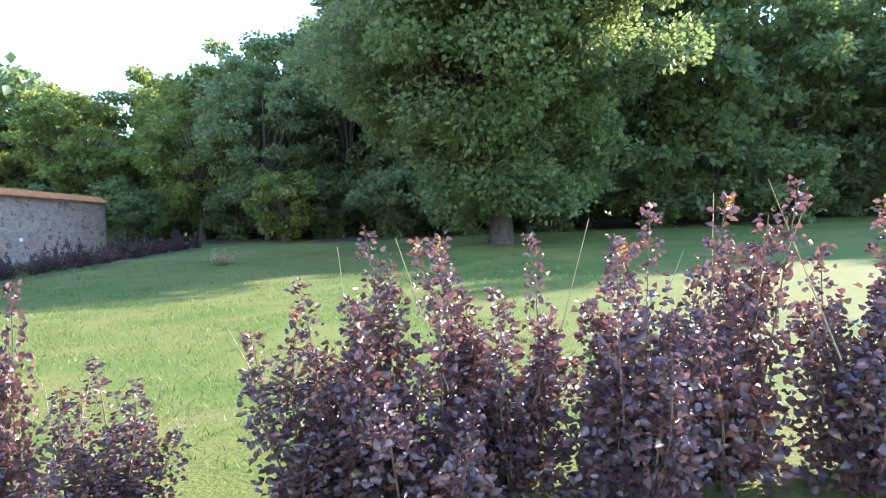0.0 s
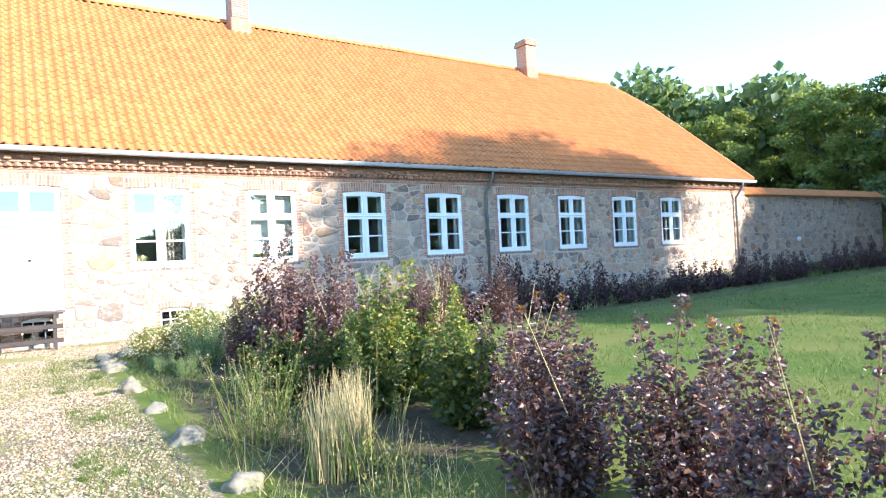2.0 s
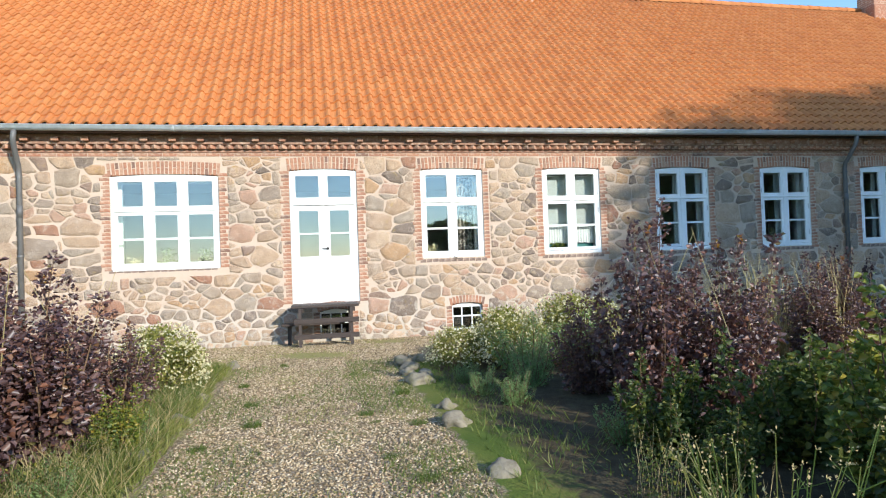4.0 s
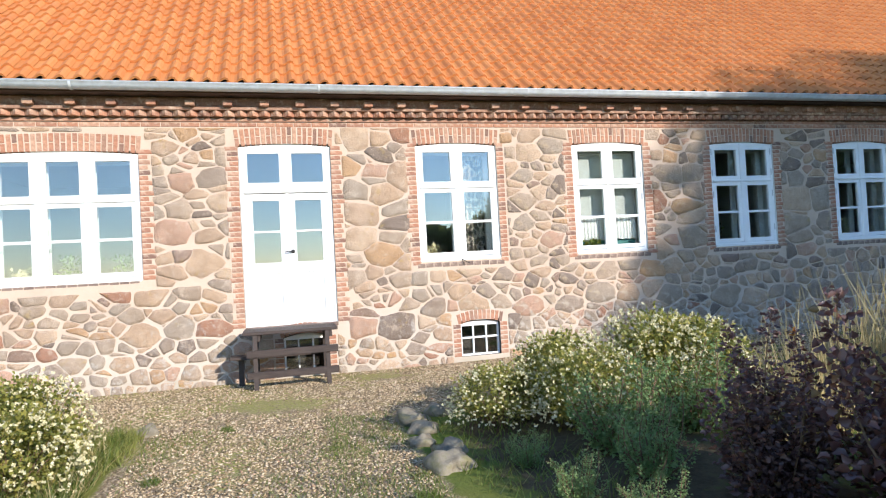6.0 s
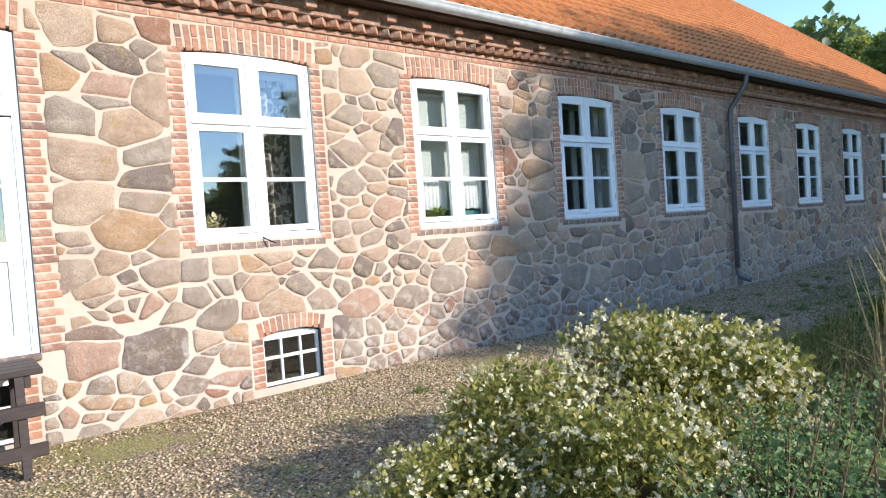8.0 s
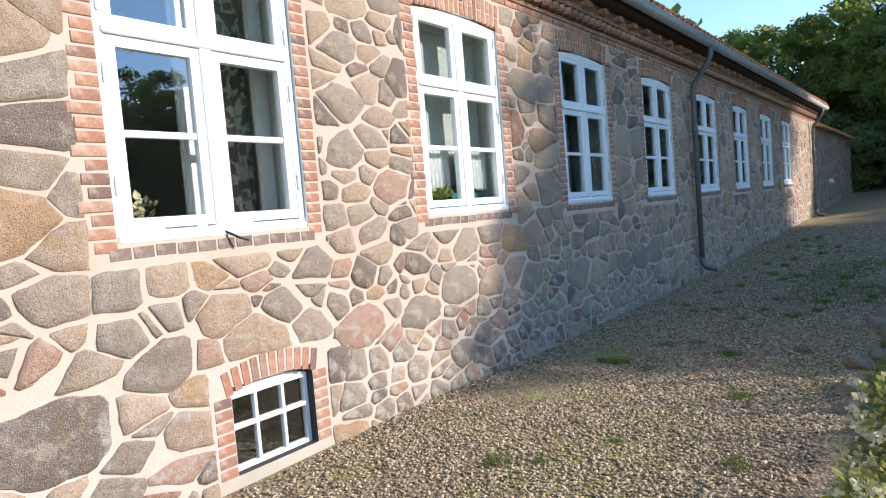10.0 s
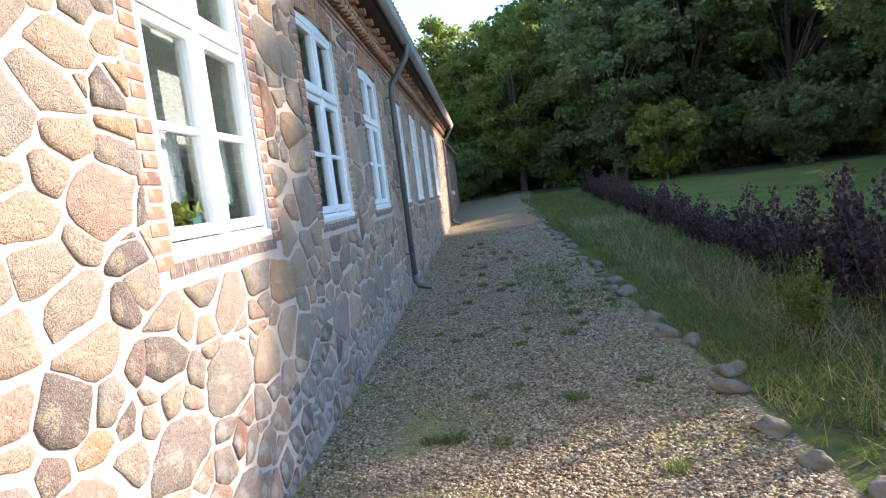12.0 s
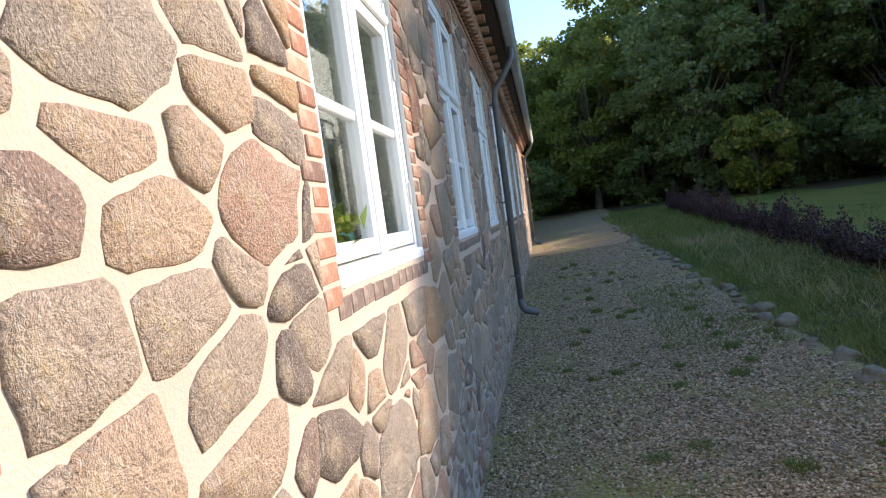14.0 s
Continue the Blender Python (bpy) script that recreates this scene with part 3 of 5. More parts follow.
# added close behind the panes; the cellar's darkness is in its colour
tagged(new("wall_cellar", box("wall_cellar", (-0.66, -1.0, -0.4), (-0.56, 4.0, 0.74), CELLAR_SHADE, 0)), "near-black wall standing in for the unlit cellar behind the low windows", "wall", kind="structure")


def front_door():
    y0, y1, z0, z1 = DOOR
    ob = thing("door_1", "white painted double door with panes, panels and a fanlight, closed", "door", kind="structure")
    put_part("door_frame", mesh_of("door_frame", *ring(y0 + 0.006, y1 - 0.006, z0, z1 - 0.004, 0.05, -0.16, -0.022, ARCH, 0.04, 0.02), WHITE), ob)
    zt = 2.74
    put_part("transom", box("transom", (-0.14, y0 + 0.04, zt - 0.05), (-0.005, y1 - 0.04, zt + 0.03), WHITE, 0.008), ob)
    m = (y0 + y1) / 2
    put_part("mullion", box("mullion", (-0.13, m - 0.025, zt), (-0.016, m + 0.025, z1 + 0.02), WHITE, 0.006), ob)
    casement(ob, y0 + 0.05, m - 0.025, zt + 0.035, z1 - 0.03, 0)
    casement(ob, m + 0.025, y1 - 0.05, zt + 0.035, z1 - 0.03, 0)
    for l, r, hinge_y in ((y0 + 0.052, m - 0.002, y0 + 0.035), (m + 0.002, y1 - 0.052, y1 - 0.035)):
        zb, zp, zh = z0 + 0.012, 1.70, zt - 0.06
        leaf = put_part("door_leaf", mesh_of("door_leaf", *joined([ring(l, r, zp, zh, 0.1, -0.09, -0.035, 0, 0.09, 0.06), ring(l, r, zb, zp, 0.1, -0.09, -0.035, 0, 0.08, 0.14)]), WHITE), ob)
        zc = (zp + 0.06 + zh - 0.09) / 2
        for a, b in ((zp + 0.06, zc - 0.014), (zc + 0.014, zh - 0.09)):
            p = put_part("pane", box("pane", (-0.066, l + 0.098, a), (-0.061, r - 0.098, b), GLASS, 0), leaf)
            p.visible_shadow = False
        put_part("glazing_bar", box("glazing_bar", (-0.08, l + 0.1, zc - 0.014), (-0.045, r - 0.1, zc + 0.014), WHITE, 0.004), leaf)
        q = (l + r) / 2
        for a, b in ((l + 0.1, q - 0.012), (q + 0.012, r - 0.1)):
            put_part("panel", box("panel", (-0.08, a, zb + 0.14), (-0.05, b, zp - 0.08), WHITE, 0.01), leaf)
        put_part("panel_post", box("panel_post", (-0.085, q - 0.013, zb + 0.13), (-0.04, q + 0.013, zp - 0.07), WHITE, 0.004), leaf)
        hinges(ob, hinge_y, (z0 + 0.2, 1.6, zt - 0.25))
    put_part("cover_strip", box("cover_strip", (-0.04, m - 0.02, z0 + 0.02), (-0.022, m + 0.02, zt - 0.055), WHITE, 0.006), ob)
    h = put_part("door_handle", mesh_of("door_handle", *joined([tube([(-0.035, m + 0.05, 1.90), (0.02, m + 0.05, 1.90)], [0.009, 0.009], 8),
                 tube([(0.018, m + 0.055, 1.90), (0.022, m - 0.06, 1.895)], [0.009, 0.008], 8), tube([(-0.035, m + 0.05, 1.90), (-0.028, m + 0.05, 1.90)], [0.028, 0.026], 10)]), IRON, smooth=True), ob, "dark metal lever handle")
    put_part("door_sill", box("door_sill", (-0.16, y0, z0 - 0.05), (0.03, y1, z0 + 0.005), DARK_BRICK, 0.01), ob, "worn grey threshold")
    return ob


front_door()


# ---- things behind the panes ----
def curtain(y0, y1, z0, z1, x, mat, label, folds=9, depth=0.018):
    n = folds * 6
    vs = []
    for z in np.linspace(z1, z0, 7):
        for i in range(n + 1):
            t = i / n
            k = 0.4 + 0.6 * (z1 - z) / (z1 - z0)
            vs.append((x + depth * k * math.sin(t * folds * 6.283 + 0.6 * math.sin(7 * t)), y0 + (y1 - y0) * t, z + 0.006 * math.sin(t * 23)))
    fs = [(j * (n + 1) + i, j * (n + 1) + i + 1, (j + 1) * (n + 1) + i + 1, (j + 1) * (n + 1) + i) for j in range(6) for i in range(n)]
    ob = thing("curtain", label, "curtain")
    put_part("cloth", mesh_of("cloth", vs, fs, mat, smooth=True), ob)
    put_part("rod", mesh_of("rod", *tube([(x, y0 - 0.04, z1 + 0.004), (x, y1 + 0.04, z1 + 0.004)], [0.006, 0.006], 6), IRONWHITE), ob)
    return ob


c2 = WIN_C[1]
curtain(c2 - 0.53, c2 - 0.06, 1.87, 2.22, -0.165, CLOTH, "short white cotton cafe curtain across the lower pane")
curtain(c2 + 0.03, c2 + 0.50, 1.87, 2.22, -0.165, CLOTH, "short white cotton cafe curtain across the lower pane")
blind = thing("roller_blind", "grey-green roller blind drawn down inside the window", "blind")
put_part("cloth", box("cloth", (-0.240, c2 - 0.54, 1.92), (-0.236, c2 + 0.54, 3.20), GREYGREEN, 0), blind)
put_part("roller", mesh_of("roller", *tube([(-0.238, c2 - 0.55, 3.21), (-0.238, c2 + 0.55, 3.21)], [0.022, 0.022], 10), IRONWHITE), blind)
put_part("weight_bar", box("weight_bar", (-0.244, c2 - 0.54, 1.908), (-0.232, c2 + 0.54, 1.923), IRONWHITE, 0.002), blind)
c1 = WIN_C[0]
curtain(c1 + 0.12, c1 + 0.48, 1.70, 3.25, -0.36, DRAPE, "dark drape with a pale woven pattern", 5, 0.03)
c6 = WIN_C[5]
curtain(c6 - 0.50, c6 - 0.30, 1.75, 2.7, -0.36, CLOTH, "white net curtain drawn to one side", 4)
c7 = WIN_C[6]
curtain(c7 + 0.1, c7 + 0.50, 1.75, 3.2, -0.4, CLOTH, "white net curtain drawn to one side", 6)
tagged(new("box", box("box", (-0.258, c2 - 0.52, 1.685), (-0.215, c2 + 0.52, 1.86), TEAL, 0.01)), "teal painted box standing on the inner window sill", "box")


def pot_plant(x, y, z, h, mat, pot_mat, label, seed):
    rg = np.random.default_rng(seed)
    ob = thing("pot_plant", label, "plant", at=pose(x, y, z))
    prof = [(0.0, 0.045), (0.09, 0.06), (0.11, 0.066), (0.11, 0.055), (0.09, 0.05)]
    vs = [(r * math.cos(a), r * math.sin(a), zz) for zz, r in prof for a in np.linspace(0, 2 * math.pi, 12, endpoint=False)]
    fs = [(j * 12 + i, j * 12 + (i + 1) % 12, (j + 1) * 12 + (i + 1) % 12, (j + 1) * 12 + i) for j in range(4) for i in range(12)] + [tuple(range(48, 60))]
    put_part("pot", mesh_of("pot", vs, fs, pot_mat, smooth=True), ob)
    n = 110
    p = np.column_stack([rg.normal(0, 0.05, n), rg.normal(0, 0.07, n), 0.1 + rg.random(n) * h])
    d = rg.normal(size=(n, 3)) + np.array([0, 0, 0.6])
    put_part("foliage", leaves("foliage", p, d, rg.uniform(0.04, 0.08, n), mat, 0.6, 0.2, seed=seed), ob)


stay = thing("window_stay", "black iron stay bar hanging from the window", "hardware")
put_part("bar", mesh_of("bar", *tube([(-0.02, WIN_C[0] - 0.02, WIN_Z0 + 0.03), (0.06, WIN_C[0] + 0.05, WIN_Z0 - 0.03), (0.09, WIN_C[0] + 0.09, WIN_Z0 - 0.05)], [0.007, 0.007, 0.005], 6), IRON), stay)
pot_plant(-0.145, WIN_C[1] - 0.28, 1.665, 0.1, YELLOWGREEN, TERRACOTTA, "small green plant in a terracotta pot on the sill", 3)
pot_plant(-0.38, WIN_C[2] - 0.33, 1.665, 0.26, GREEN, TERRACOTTA, "leafy plant in a terracotta pot on the sill", 4)
pot_plant(-0.38, WIN_C[3] - 0.02, 1.665, 0.28, PETAL, CLOTH, "white flowering plant in a white pot on the sill", 5)
pot_plant(-0.40, WIN_C[0] - 0.35, 1.665, 0.14, PETAL, CLOTH, "white flowers in a white pot on the sill", 6)
pot_plant(-0.40, -2.60, 1.615, 0.26, BLUEGREEN, CLOTH, "pale leafy plant in a white pot on the sill", 7)
pot_plant(-0.40, -1.95, 1.615, 0.24, BLUEGREEN, CLOTH, "pale leafy plant in a white pot on the sill", 8)
pot_plant(-0.40, -3.1, 1.615, 0.12, PETAL, TERRACOTTA, "cream flowers in a brown pot on the sill", 9)


# ---- roof ----
EAVE_X, EAVE_Z, RIDGE_X, RIDGE_Z = 0.36, 4.06, -6.1, 9.46
SLOPE = math.atan2(RIDGE_Z - EAVE_Z, EAVE_X - RIDGE_X)
HIP_X, HIP_Y = -4.3, 23.45        # the small half-hip at the far end


def roof_body():
    t = 0.05
    dz = t / math.cos(SLOPE)
    pts = []
    for x, z in ((EAVE_X - 0.03, EAVE_Z + 0.0), (RIDGE_X, RIDGE_Z - 0.03), (2 * RIDGE_X - EAVE_X, EAVE_Z)):
        pts.append((x, z - 0.06))
    hz = EAVE_Z + (EAVE_X - HIP_X) * math.tan(SLOPE) - 0.09
    y_end = Y_B + 0.05
    vs = [(pts[0][0], Y_A - 0.1, pts[0][1]), (pts[0][0], y_end, pts[0][1]), (HIP_X, y_end, hz), (pts[1][0], HIP_Y, pts[1][1]), (pts[1][0], Y_A - 0.1, pts[1][1]),
          (2 * RIDGE_X - HIP_X, y_end, hz), (pts[2][0], y_end, pts[2][1]), (pts[2][0], Y_A - 0.1, pts[2][1])]
    vs += [(x, y, z - dz) for x, y, z in vs]
    top = [(0, 1, 2, 3, 4), (4, 3, 5, 6, 7), (2, 5, 3)]
    fs = top + [tuple(i + 8 for i in f[::-1]) for f in top]
    for loop in ((0, 1), (1, 2), (2, 5), (5, 6), (6, 7), (7, 4), (4, 0)):
        a, b = loop
        fs.append((a, a + 8, b + 8, b))
    return mesh_of("roof", vs, fs, BOARD)


ROOF = tagged(new("roof", roof_body()), "steep roof of orange clay pantiles with small half-hip", "roof", kind="structure")


def pantile():
    """An S-shaped tile: x across, y up the slope, z out of the roof."""
    w, l = 0.235, 0.345
    prof = [(0.0, 0.010), (0.03, 0.0), (0.085, 0.0), (0.118, 0.014), (0.15, 0.044), (0.185, 0.060), (0.216, 0.048), (0.24, 0.012)]
    n = len(prof)
    vs = [(x, 0, z + 0.034) for x, z in prof] + [(x, l, z + 0.000) for x, z in prof] + [(x, 0, z + 0.004) for x, z in prof]
    fs = [(i, i + 1, n + i + 1, n + i) for i in range(n - 1)] + [(2 * n + i, 2 * n + i + 1, i + 1, i) for i in range(n - 1)]
    return vs, fs


TW, TL = 0.205, 0.305
slope_len = math.hypot(EAVE_X - RIDGE_X, RIDGE_Z - EAVE_Z)
U, V, NRM = Vector((0, 1, 0)), Vector((-math.cos(SLOPE), 0, math.sin(SLOPE))), Vector((math.sin(SLOPE), 0, math.cos(SLOPE)))
pv, pf = pantile()
tile_mesh = mesh_of("tile", pv, pf, TILE, smooth=False)
many, near_tiles = [], 0
rng = random.Random(5)
rows_n = int(slope_len / TL)
for r in range(rows_n):
    for c in range(int((Y_B + 0.1 - Y_A) / TW)):
        y = Y_A + c * TW
        x = EAVE_X + 0.05 - math.cos(SLOPE) * r * TL
        if x < HIP_X + 0.1 and y > Y_B - (HIP_X - x) / (HIP_X - RIDGE_X) * (Y_B - HIP_Y) - 0.2:
            continue
        o = Vector((EAVE_X + 0.05, y, EAVE_Z - 0.045)) + V * (r * TL + rng.uniform(-0.006, 0.006))
        tilt, lift = rng.uniform(-0.006, 0.006), rng.uniform(0, 0.006)
        m = Matrix((U, V, NRM)).transposed().to_4x4()
        m = Matrix.Translation(o + NRM * lift) @ m @ Matrix.Rotation(tilt, 4, "Z")
        if r < 8 and -3.4 < y < 4.2 and near_tiles < 300:
            near_tiles += 1
            put_part("tile", tile_mesh, ROOF, at=m)
        else:
            many.append(m)
pa = np.array(pv)
allv = np.concatenate([pa @ np.array(m.to_3x3()).T + np.array(m.translation) for m in many])
allf = (np.arange(len(many))[:, None, None] * len(pv) + np.array(pf)[None]).reshape(-1, 4)
tagged(put_part("tiles", mesh_of("tiles", allv.tolist(), allf.tolist(), TILE), ROOF), kind="stuff")
# ridge tiles, verge boards
half = [(0.13 * math.cos(a), 0.11 * math.sin(a)) for a in np.linspace(-0.35, math.pi + 0.35, 9)]
n_ridge = int((HIP_Y - Y_A) / 0.36)
ridge_v = [(x * k, y, z * k) for y, k in ((0, 1.1), (0.39, 0.95)) for x, z in half]
ridge_f = [(i + 1, i, 9 + i, 10 + i) for i in range(8)]
ridge_mesh = mesh_of("ridge_tile", ridge_v, ridge_f, TILE)
for i in range(n_ridge + 1):
    put_part("ridge_tile", ridge_mesh, ROOF, at=Matrix.Translation((RIDGE_X, Y_A + i * 0.36, RIDGE_Z - 0.02 + rng.uniform(-0.005, 0.005))))
for a, b in (((EAVE_X, Y_B + 0.02, EAVE_Z + 0.02), (HIP_X, Y_B + 0.02, EAVE_Z + (EAVE_X - HIP_X) * math.tan(SLOPE))),
             ((HIP_X, Y_B + 0.02, EAVE_Z + (EAVE_X - HIP_X) * math.tan(SLOPE)), (RIDGE_X, HIP_Y, RIDGE_Z))):
    put_part("verge", mesh_of("verge", *tube([a, b], [0.11, 0.11], 8), TILE), ROOF, "row of rounded verge tiles")
put_part("eaves_board", box("eaves_board", (0.10, Y_A, 3.935), (0.30, Y_B, 3.985), BOARD, 0.004), ROOF, "dark brown eaves board")


def chimney(y):
    ob = thing("chimney", "red brick chimney with a corbelled cap on the ridge", "chimney", "chimneys on the roof ridge")
    x0, x1, z0 = RIDGE_X + 0.05, RIDGE_X + 0.6, 8.4
    y0, y1 = y - 0.27, y + 0.27
    put_part("shaft", box("shaft", (x0 - 0.1, y0, z0), (x1, y1, 10.55), BRICK, 0.01), ob)
    put_part("base_course", box("base_course", (x0 - 0.14, y0 - 0.05, z0), (x1 + 0.06, y1 + 0.05, 9.42), BRICK, 0.02), ob)
    put_part("cap", box("cap", (x0 - 0.16, y0 - 0.06, 10.38), (x1 + 0.06, y1 + 0.06, 10.52), BRICK, 0.01), ob)
    put_part("cap_top", box("cap_top", (x0 - 0.12, y0 - 0.03, 10.52), (x1 + 0.03, y1 + 0.03, 10.64), BRICK, 0.01), ob)
    for z in np.arange(9.5, 10.36, 0.067):
        put_part("mortar_joint", mesh_of("mortar_joint", *ring_box(x0 - 0.102, x1 + 0.002, y0 - 0.002, y1 + 0.002, z, z + 0.012), MORTAR), ob)
    return ob


def ring_box(x0, x1, y0, y1, z0, z1):
    vs = [(x, y, z) for z in (z0, z1) for x, y in ((x0, y0), (x1, y0), (x1, y1), (x0, y1))]
    return vs, [(i, (i + 1) % 4, 4 + (i + 1) % 4, 4 + i) for i in range(4)]


for y in (-5.67, 6.1, 18.35):
    chimney(y)


# ---- gutter and downpipes ----
def gutter():
    ob = thing("gutter", "grey zinc half-round gutter along the eaves", "gutter", kind="structure")
    xc, zc, r = 0.39, 4.01, 0.075
    prof = [(xc + r * math.cos(a), zc + r * math.sin(a)) for a in np.linspace(math.pi, 2 * math.pi, 9)]
    prof += [(xc + r + 0.012, zc + 0.006), (xc + r + 0.006, zc + 0.018), (xc + r - 0.006, zc + 0.004)]
    prof += [(xc + (r - 0.004) * math.cos(a), zc + (r - 0.004) * math.sin(a)) for a in np.linspace(2 * math.pi, math.pi, 9)]
    n = len(prof)
    vs = [(x, y, z) for y in (Y_A, Y_B + 0.15) for x, z in prof]
    fs = [(i, (i + 1) % n, n + (i + 1) % n, n + i) for i in range(n)] + [tuple(range(n))[::-1], tuple(range(n, 2 * n))]
    put_part("trough", mesh_of("trough", vs, fs, ZINC, smooth=True), ob)
    for y in np.arange(Y_A + 1, Y_B, 2.9):
        p2 = [(xc + (r + 0.006) * math.cos(a), zc + (r + 0.006) * math.sin(a)) for a in np.linspace(math.pi, 2 * math.pi, 9)]
        v = [(x, yy, z) for yy in (y, y + 0.03) for x, z in p2]
        put_part("joint", mesh_of("joint", v, [(i, i + 1, 10 + i, 9 + i) for i in range(8)], ZINC, smooth=True), ob)


gutter()


def downpipe(y, zb, label, kick=0.17):
    ob = thing("downpipe", label, "downpipe", "downpipes on the house")
    r = 0.042
    path = [(0.39, y + 0.02, 3.97), (0.39, y, 3.82), (0.36, y - 0.01, 3.74), (0.20, y - 0.03, 3.50), (0.12, y - 0.04, 3.40), (0.10, y - 0.04, 3.28), (0.10, y - 0.04, zb + 0.20)]
    bend = [(0.10, y - 0.04, zb + 0.20), (0.11, y - 0.04, zb + 0.10), (0.15, y - 0.04, zb + 0.04), (0.15 + kick, y - 0.02, zb - 0.01)]
    put_part("pipe", mesh_of("pipe", *tube(path, [r] * 7, 12), PIPE_ZINC, smooth=True), ob)
    put_part("shoe", mesh_of("shoe", *tube(bend, [r + 0.004] * 4, 12), PIPE_ZINC, smooth=True), ob)
    for z in (3.2, 1.9, 0.9):
        put_part("bracket", mesh_of("bracket", *tube([(0.10, y - 0.04, z), (0.10, y - 0.04, z + 0.035)], [r + 0.007] * 2, 12), PIPE_ZINC), ob)
        put_part("bracket_pin", mesh_of("bracket_pin", *tube([(-0.03, y - 0.04, z + 0.018), (0.08, y - 0.04, z + 0.018)], [0.008] * 2, 6), PIPE_ZINC), ob)
    put_part("sleeve", mesh_of("sleeve", *tube([(0.10, y - 0.04, 2.55), (0.10, y - 0.04, 2.75)], [r + 0.005] * 2, 12), PIPE_ZINC, smooth=True), ob)


downpipe(11.24, 0.40, "grey zinc downpipe with an angled shoe on the stone wall")
downpipe(23.75, 0.58, "grey zinc downpipe with an angled shoe on the stone wall")
downpipe(-4.72, 0.25, "grey zinc downpipe with an angled shoe on the stone wall")


# ---- picnic table in front of the door ----
def picnic_table():
    ob = thing("picnic_table", "dark stained wooden picnic table with rails, standing under the door", "table")
    g, y0, y1 = 0.24, -0.40, 0.64
    for i, x in enumerate((0.14, 0.285, 0.43, 0.575)):
        put_part("top_plank", box("top_plank", (x, y0 - 0.06, 0.88), (x + 0.135, y1 + 0.04, 0.92), TABLE_WOOD, 0.006), ob)
    for y in (y0 + 0.06, y1 - 0.12):
        for x, lean in ((0.20, -0.03), (0.62, 0.09)):
            v = [(x + dx + (lean if k == 0 else 0), y + dy, z) for k, z in ((0, g - 0.02), (1, 0.88)) for dx, dy in ((0, 0), (0.09, 0), (0.09, 0.05), (0, 0.05))]
            f = [(0, 1, 5, 4), (1, 2, 6, 5), (2, 3, 7, 6), (3, 0, 4, 7), (4, 5, 6, 7), (3, 2, 1, 0)]
            put_part("leg", mesh_of("leg", v, f, TABLE_WOOD), ob)
        put_part("cross_bar", box("cross_bar", (0.14, y + 0.05, 0.80), (0.70, y + 0.09, 0.875), TABLE_WOOD, 0.005), ob)
    for z in (0.62, 0.36):
        put_part("rail", box("rail", (0.735, y0 - 0.02, z), (0.775, y1 + 0.03, z + 0.085), TABLE_WOOD, 0.006), ob)
    put_part("bench_plank", box("bench_plank", (0.16, y0 - 0.24, 0.56), (0.42, y1 - 0.2, 0.60), TABLE_WOOD, 0.006), ob)
    put_part("bench_leg", box("bench_leg", (0.26, y0 - 0.14, g - 0.03), (0.32, y0 - 0.07, 0.56), TABLE_WOOD, 0.006), ob)


picnic_table()


# ---- garden wall beyond the house ----
gw0, gw1 = Y_B + 0.02, 37.3
tagged(new("wall_garden", box("wall_garden", (-0.62, gw0, -0.2), (-0.14, gw1, 3.55), MORTAR, 0.02)), "grey fieldstone garden wall running on from the house", "wall", kind="structure")
lamp = thing("wall_lamp", "small round white wall lamp on the garden wall", "lamp")
put_part("bracket", mesh_of("bracket", *tube([(-0.16, 28.6, 1.75), (-0.04, 28.6, 1.75), (-0.01, 28.6, 1.68)], [0.012, 0.012, 0.012], 8), IRON), lamp)
put_part("globe", mesh_of("globe", *tube([(-0.01, 28.6, 1.72), (-0.01, 28.6, 1.69), (-0.01, 28.6, 1.62), (-0.01, 28.6, 1.55), (-0.01, 28.6, 1.53)], [0.03, 0.07, 0.09, 0.07, 0.03], 12), WHITE, smooth=True), lamp)
cop = thing("coping", "orange clay tile coping on the garden wall", "coping", kind="structure")
cv = [(-0.02, gw0, 3.52), (-0.02, gw1 + 0.05, 3.52), (-0.38, gw1 + 0.05, 3.84), (-0.38, gw0, 3.84), (-0.74, gw0, 3.52), (-0.74, gw1 + 0.05, 3.52)]
put_part("coping_bed", mesh_of("coping_bed", cv, [(0, 1, 2, 3), (3, 2, 5, 4), (0, 3, 4), (1, 5, 2), (0, 4, 5, 1)], MORTAR), cop)
ca = math.atan2(0.32, 0.36)
for i in range(int((gw1 - gw0) / TW)):
    m = Matrix.Translation((0.03, gw0 + i * TW, 3.50)) @ Matrix((U, Vector((-math.cos(ca), 0, math.sin(ca))), Vector((math.sin(ca), 0, math.cos(ca))))).transposed().to_4x4() @ Matrix.Diagonal((1, 1.5, 1, 1))
    put_part("tile", tile_mesh, cop, at=m)


# ---- bricks of the openings and the cornice ----
def brick_mesh(sx, sy, sz, name="brick", mat=None):
    me = box(name, (-sx / 2, -sy / 2, -sz / 2), (sx / 2, sy / 2, sz / 2), mat or BRICK, 0.0035)
    return me


HEADER, STRETCH, SOLDIER, HALF_SOLDIER = brick_mesh(0.06, 0.108, 0.054), brick_mesh(0.06, 0.165, 0.054), brick_mesh(0.10, 0.050, 0.222), brick_mesh(0.10, 0.050, 0.105)
SILL_BRICK = brick_mesh(0.12, 0.108, 0.06, "sill_brick", DARK_BRICK)
MIDDLE = brick_mesh(0.06, 0.135, 0.054)
SHORT_S = brick_mesh(0.09, 0.05, 0.14)


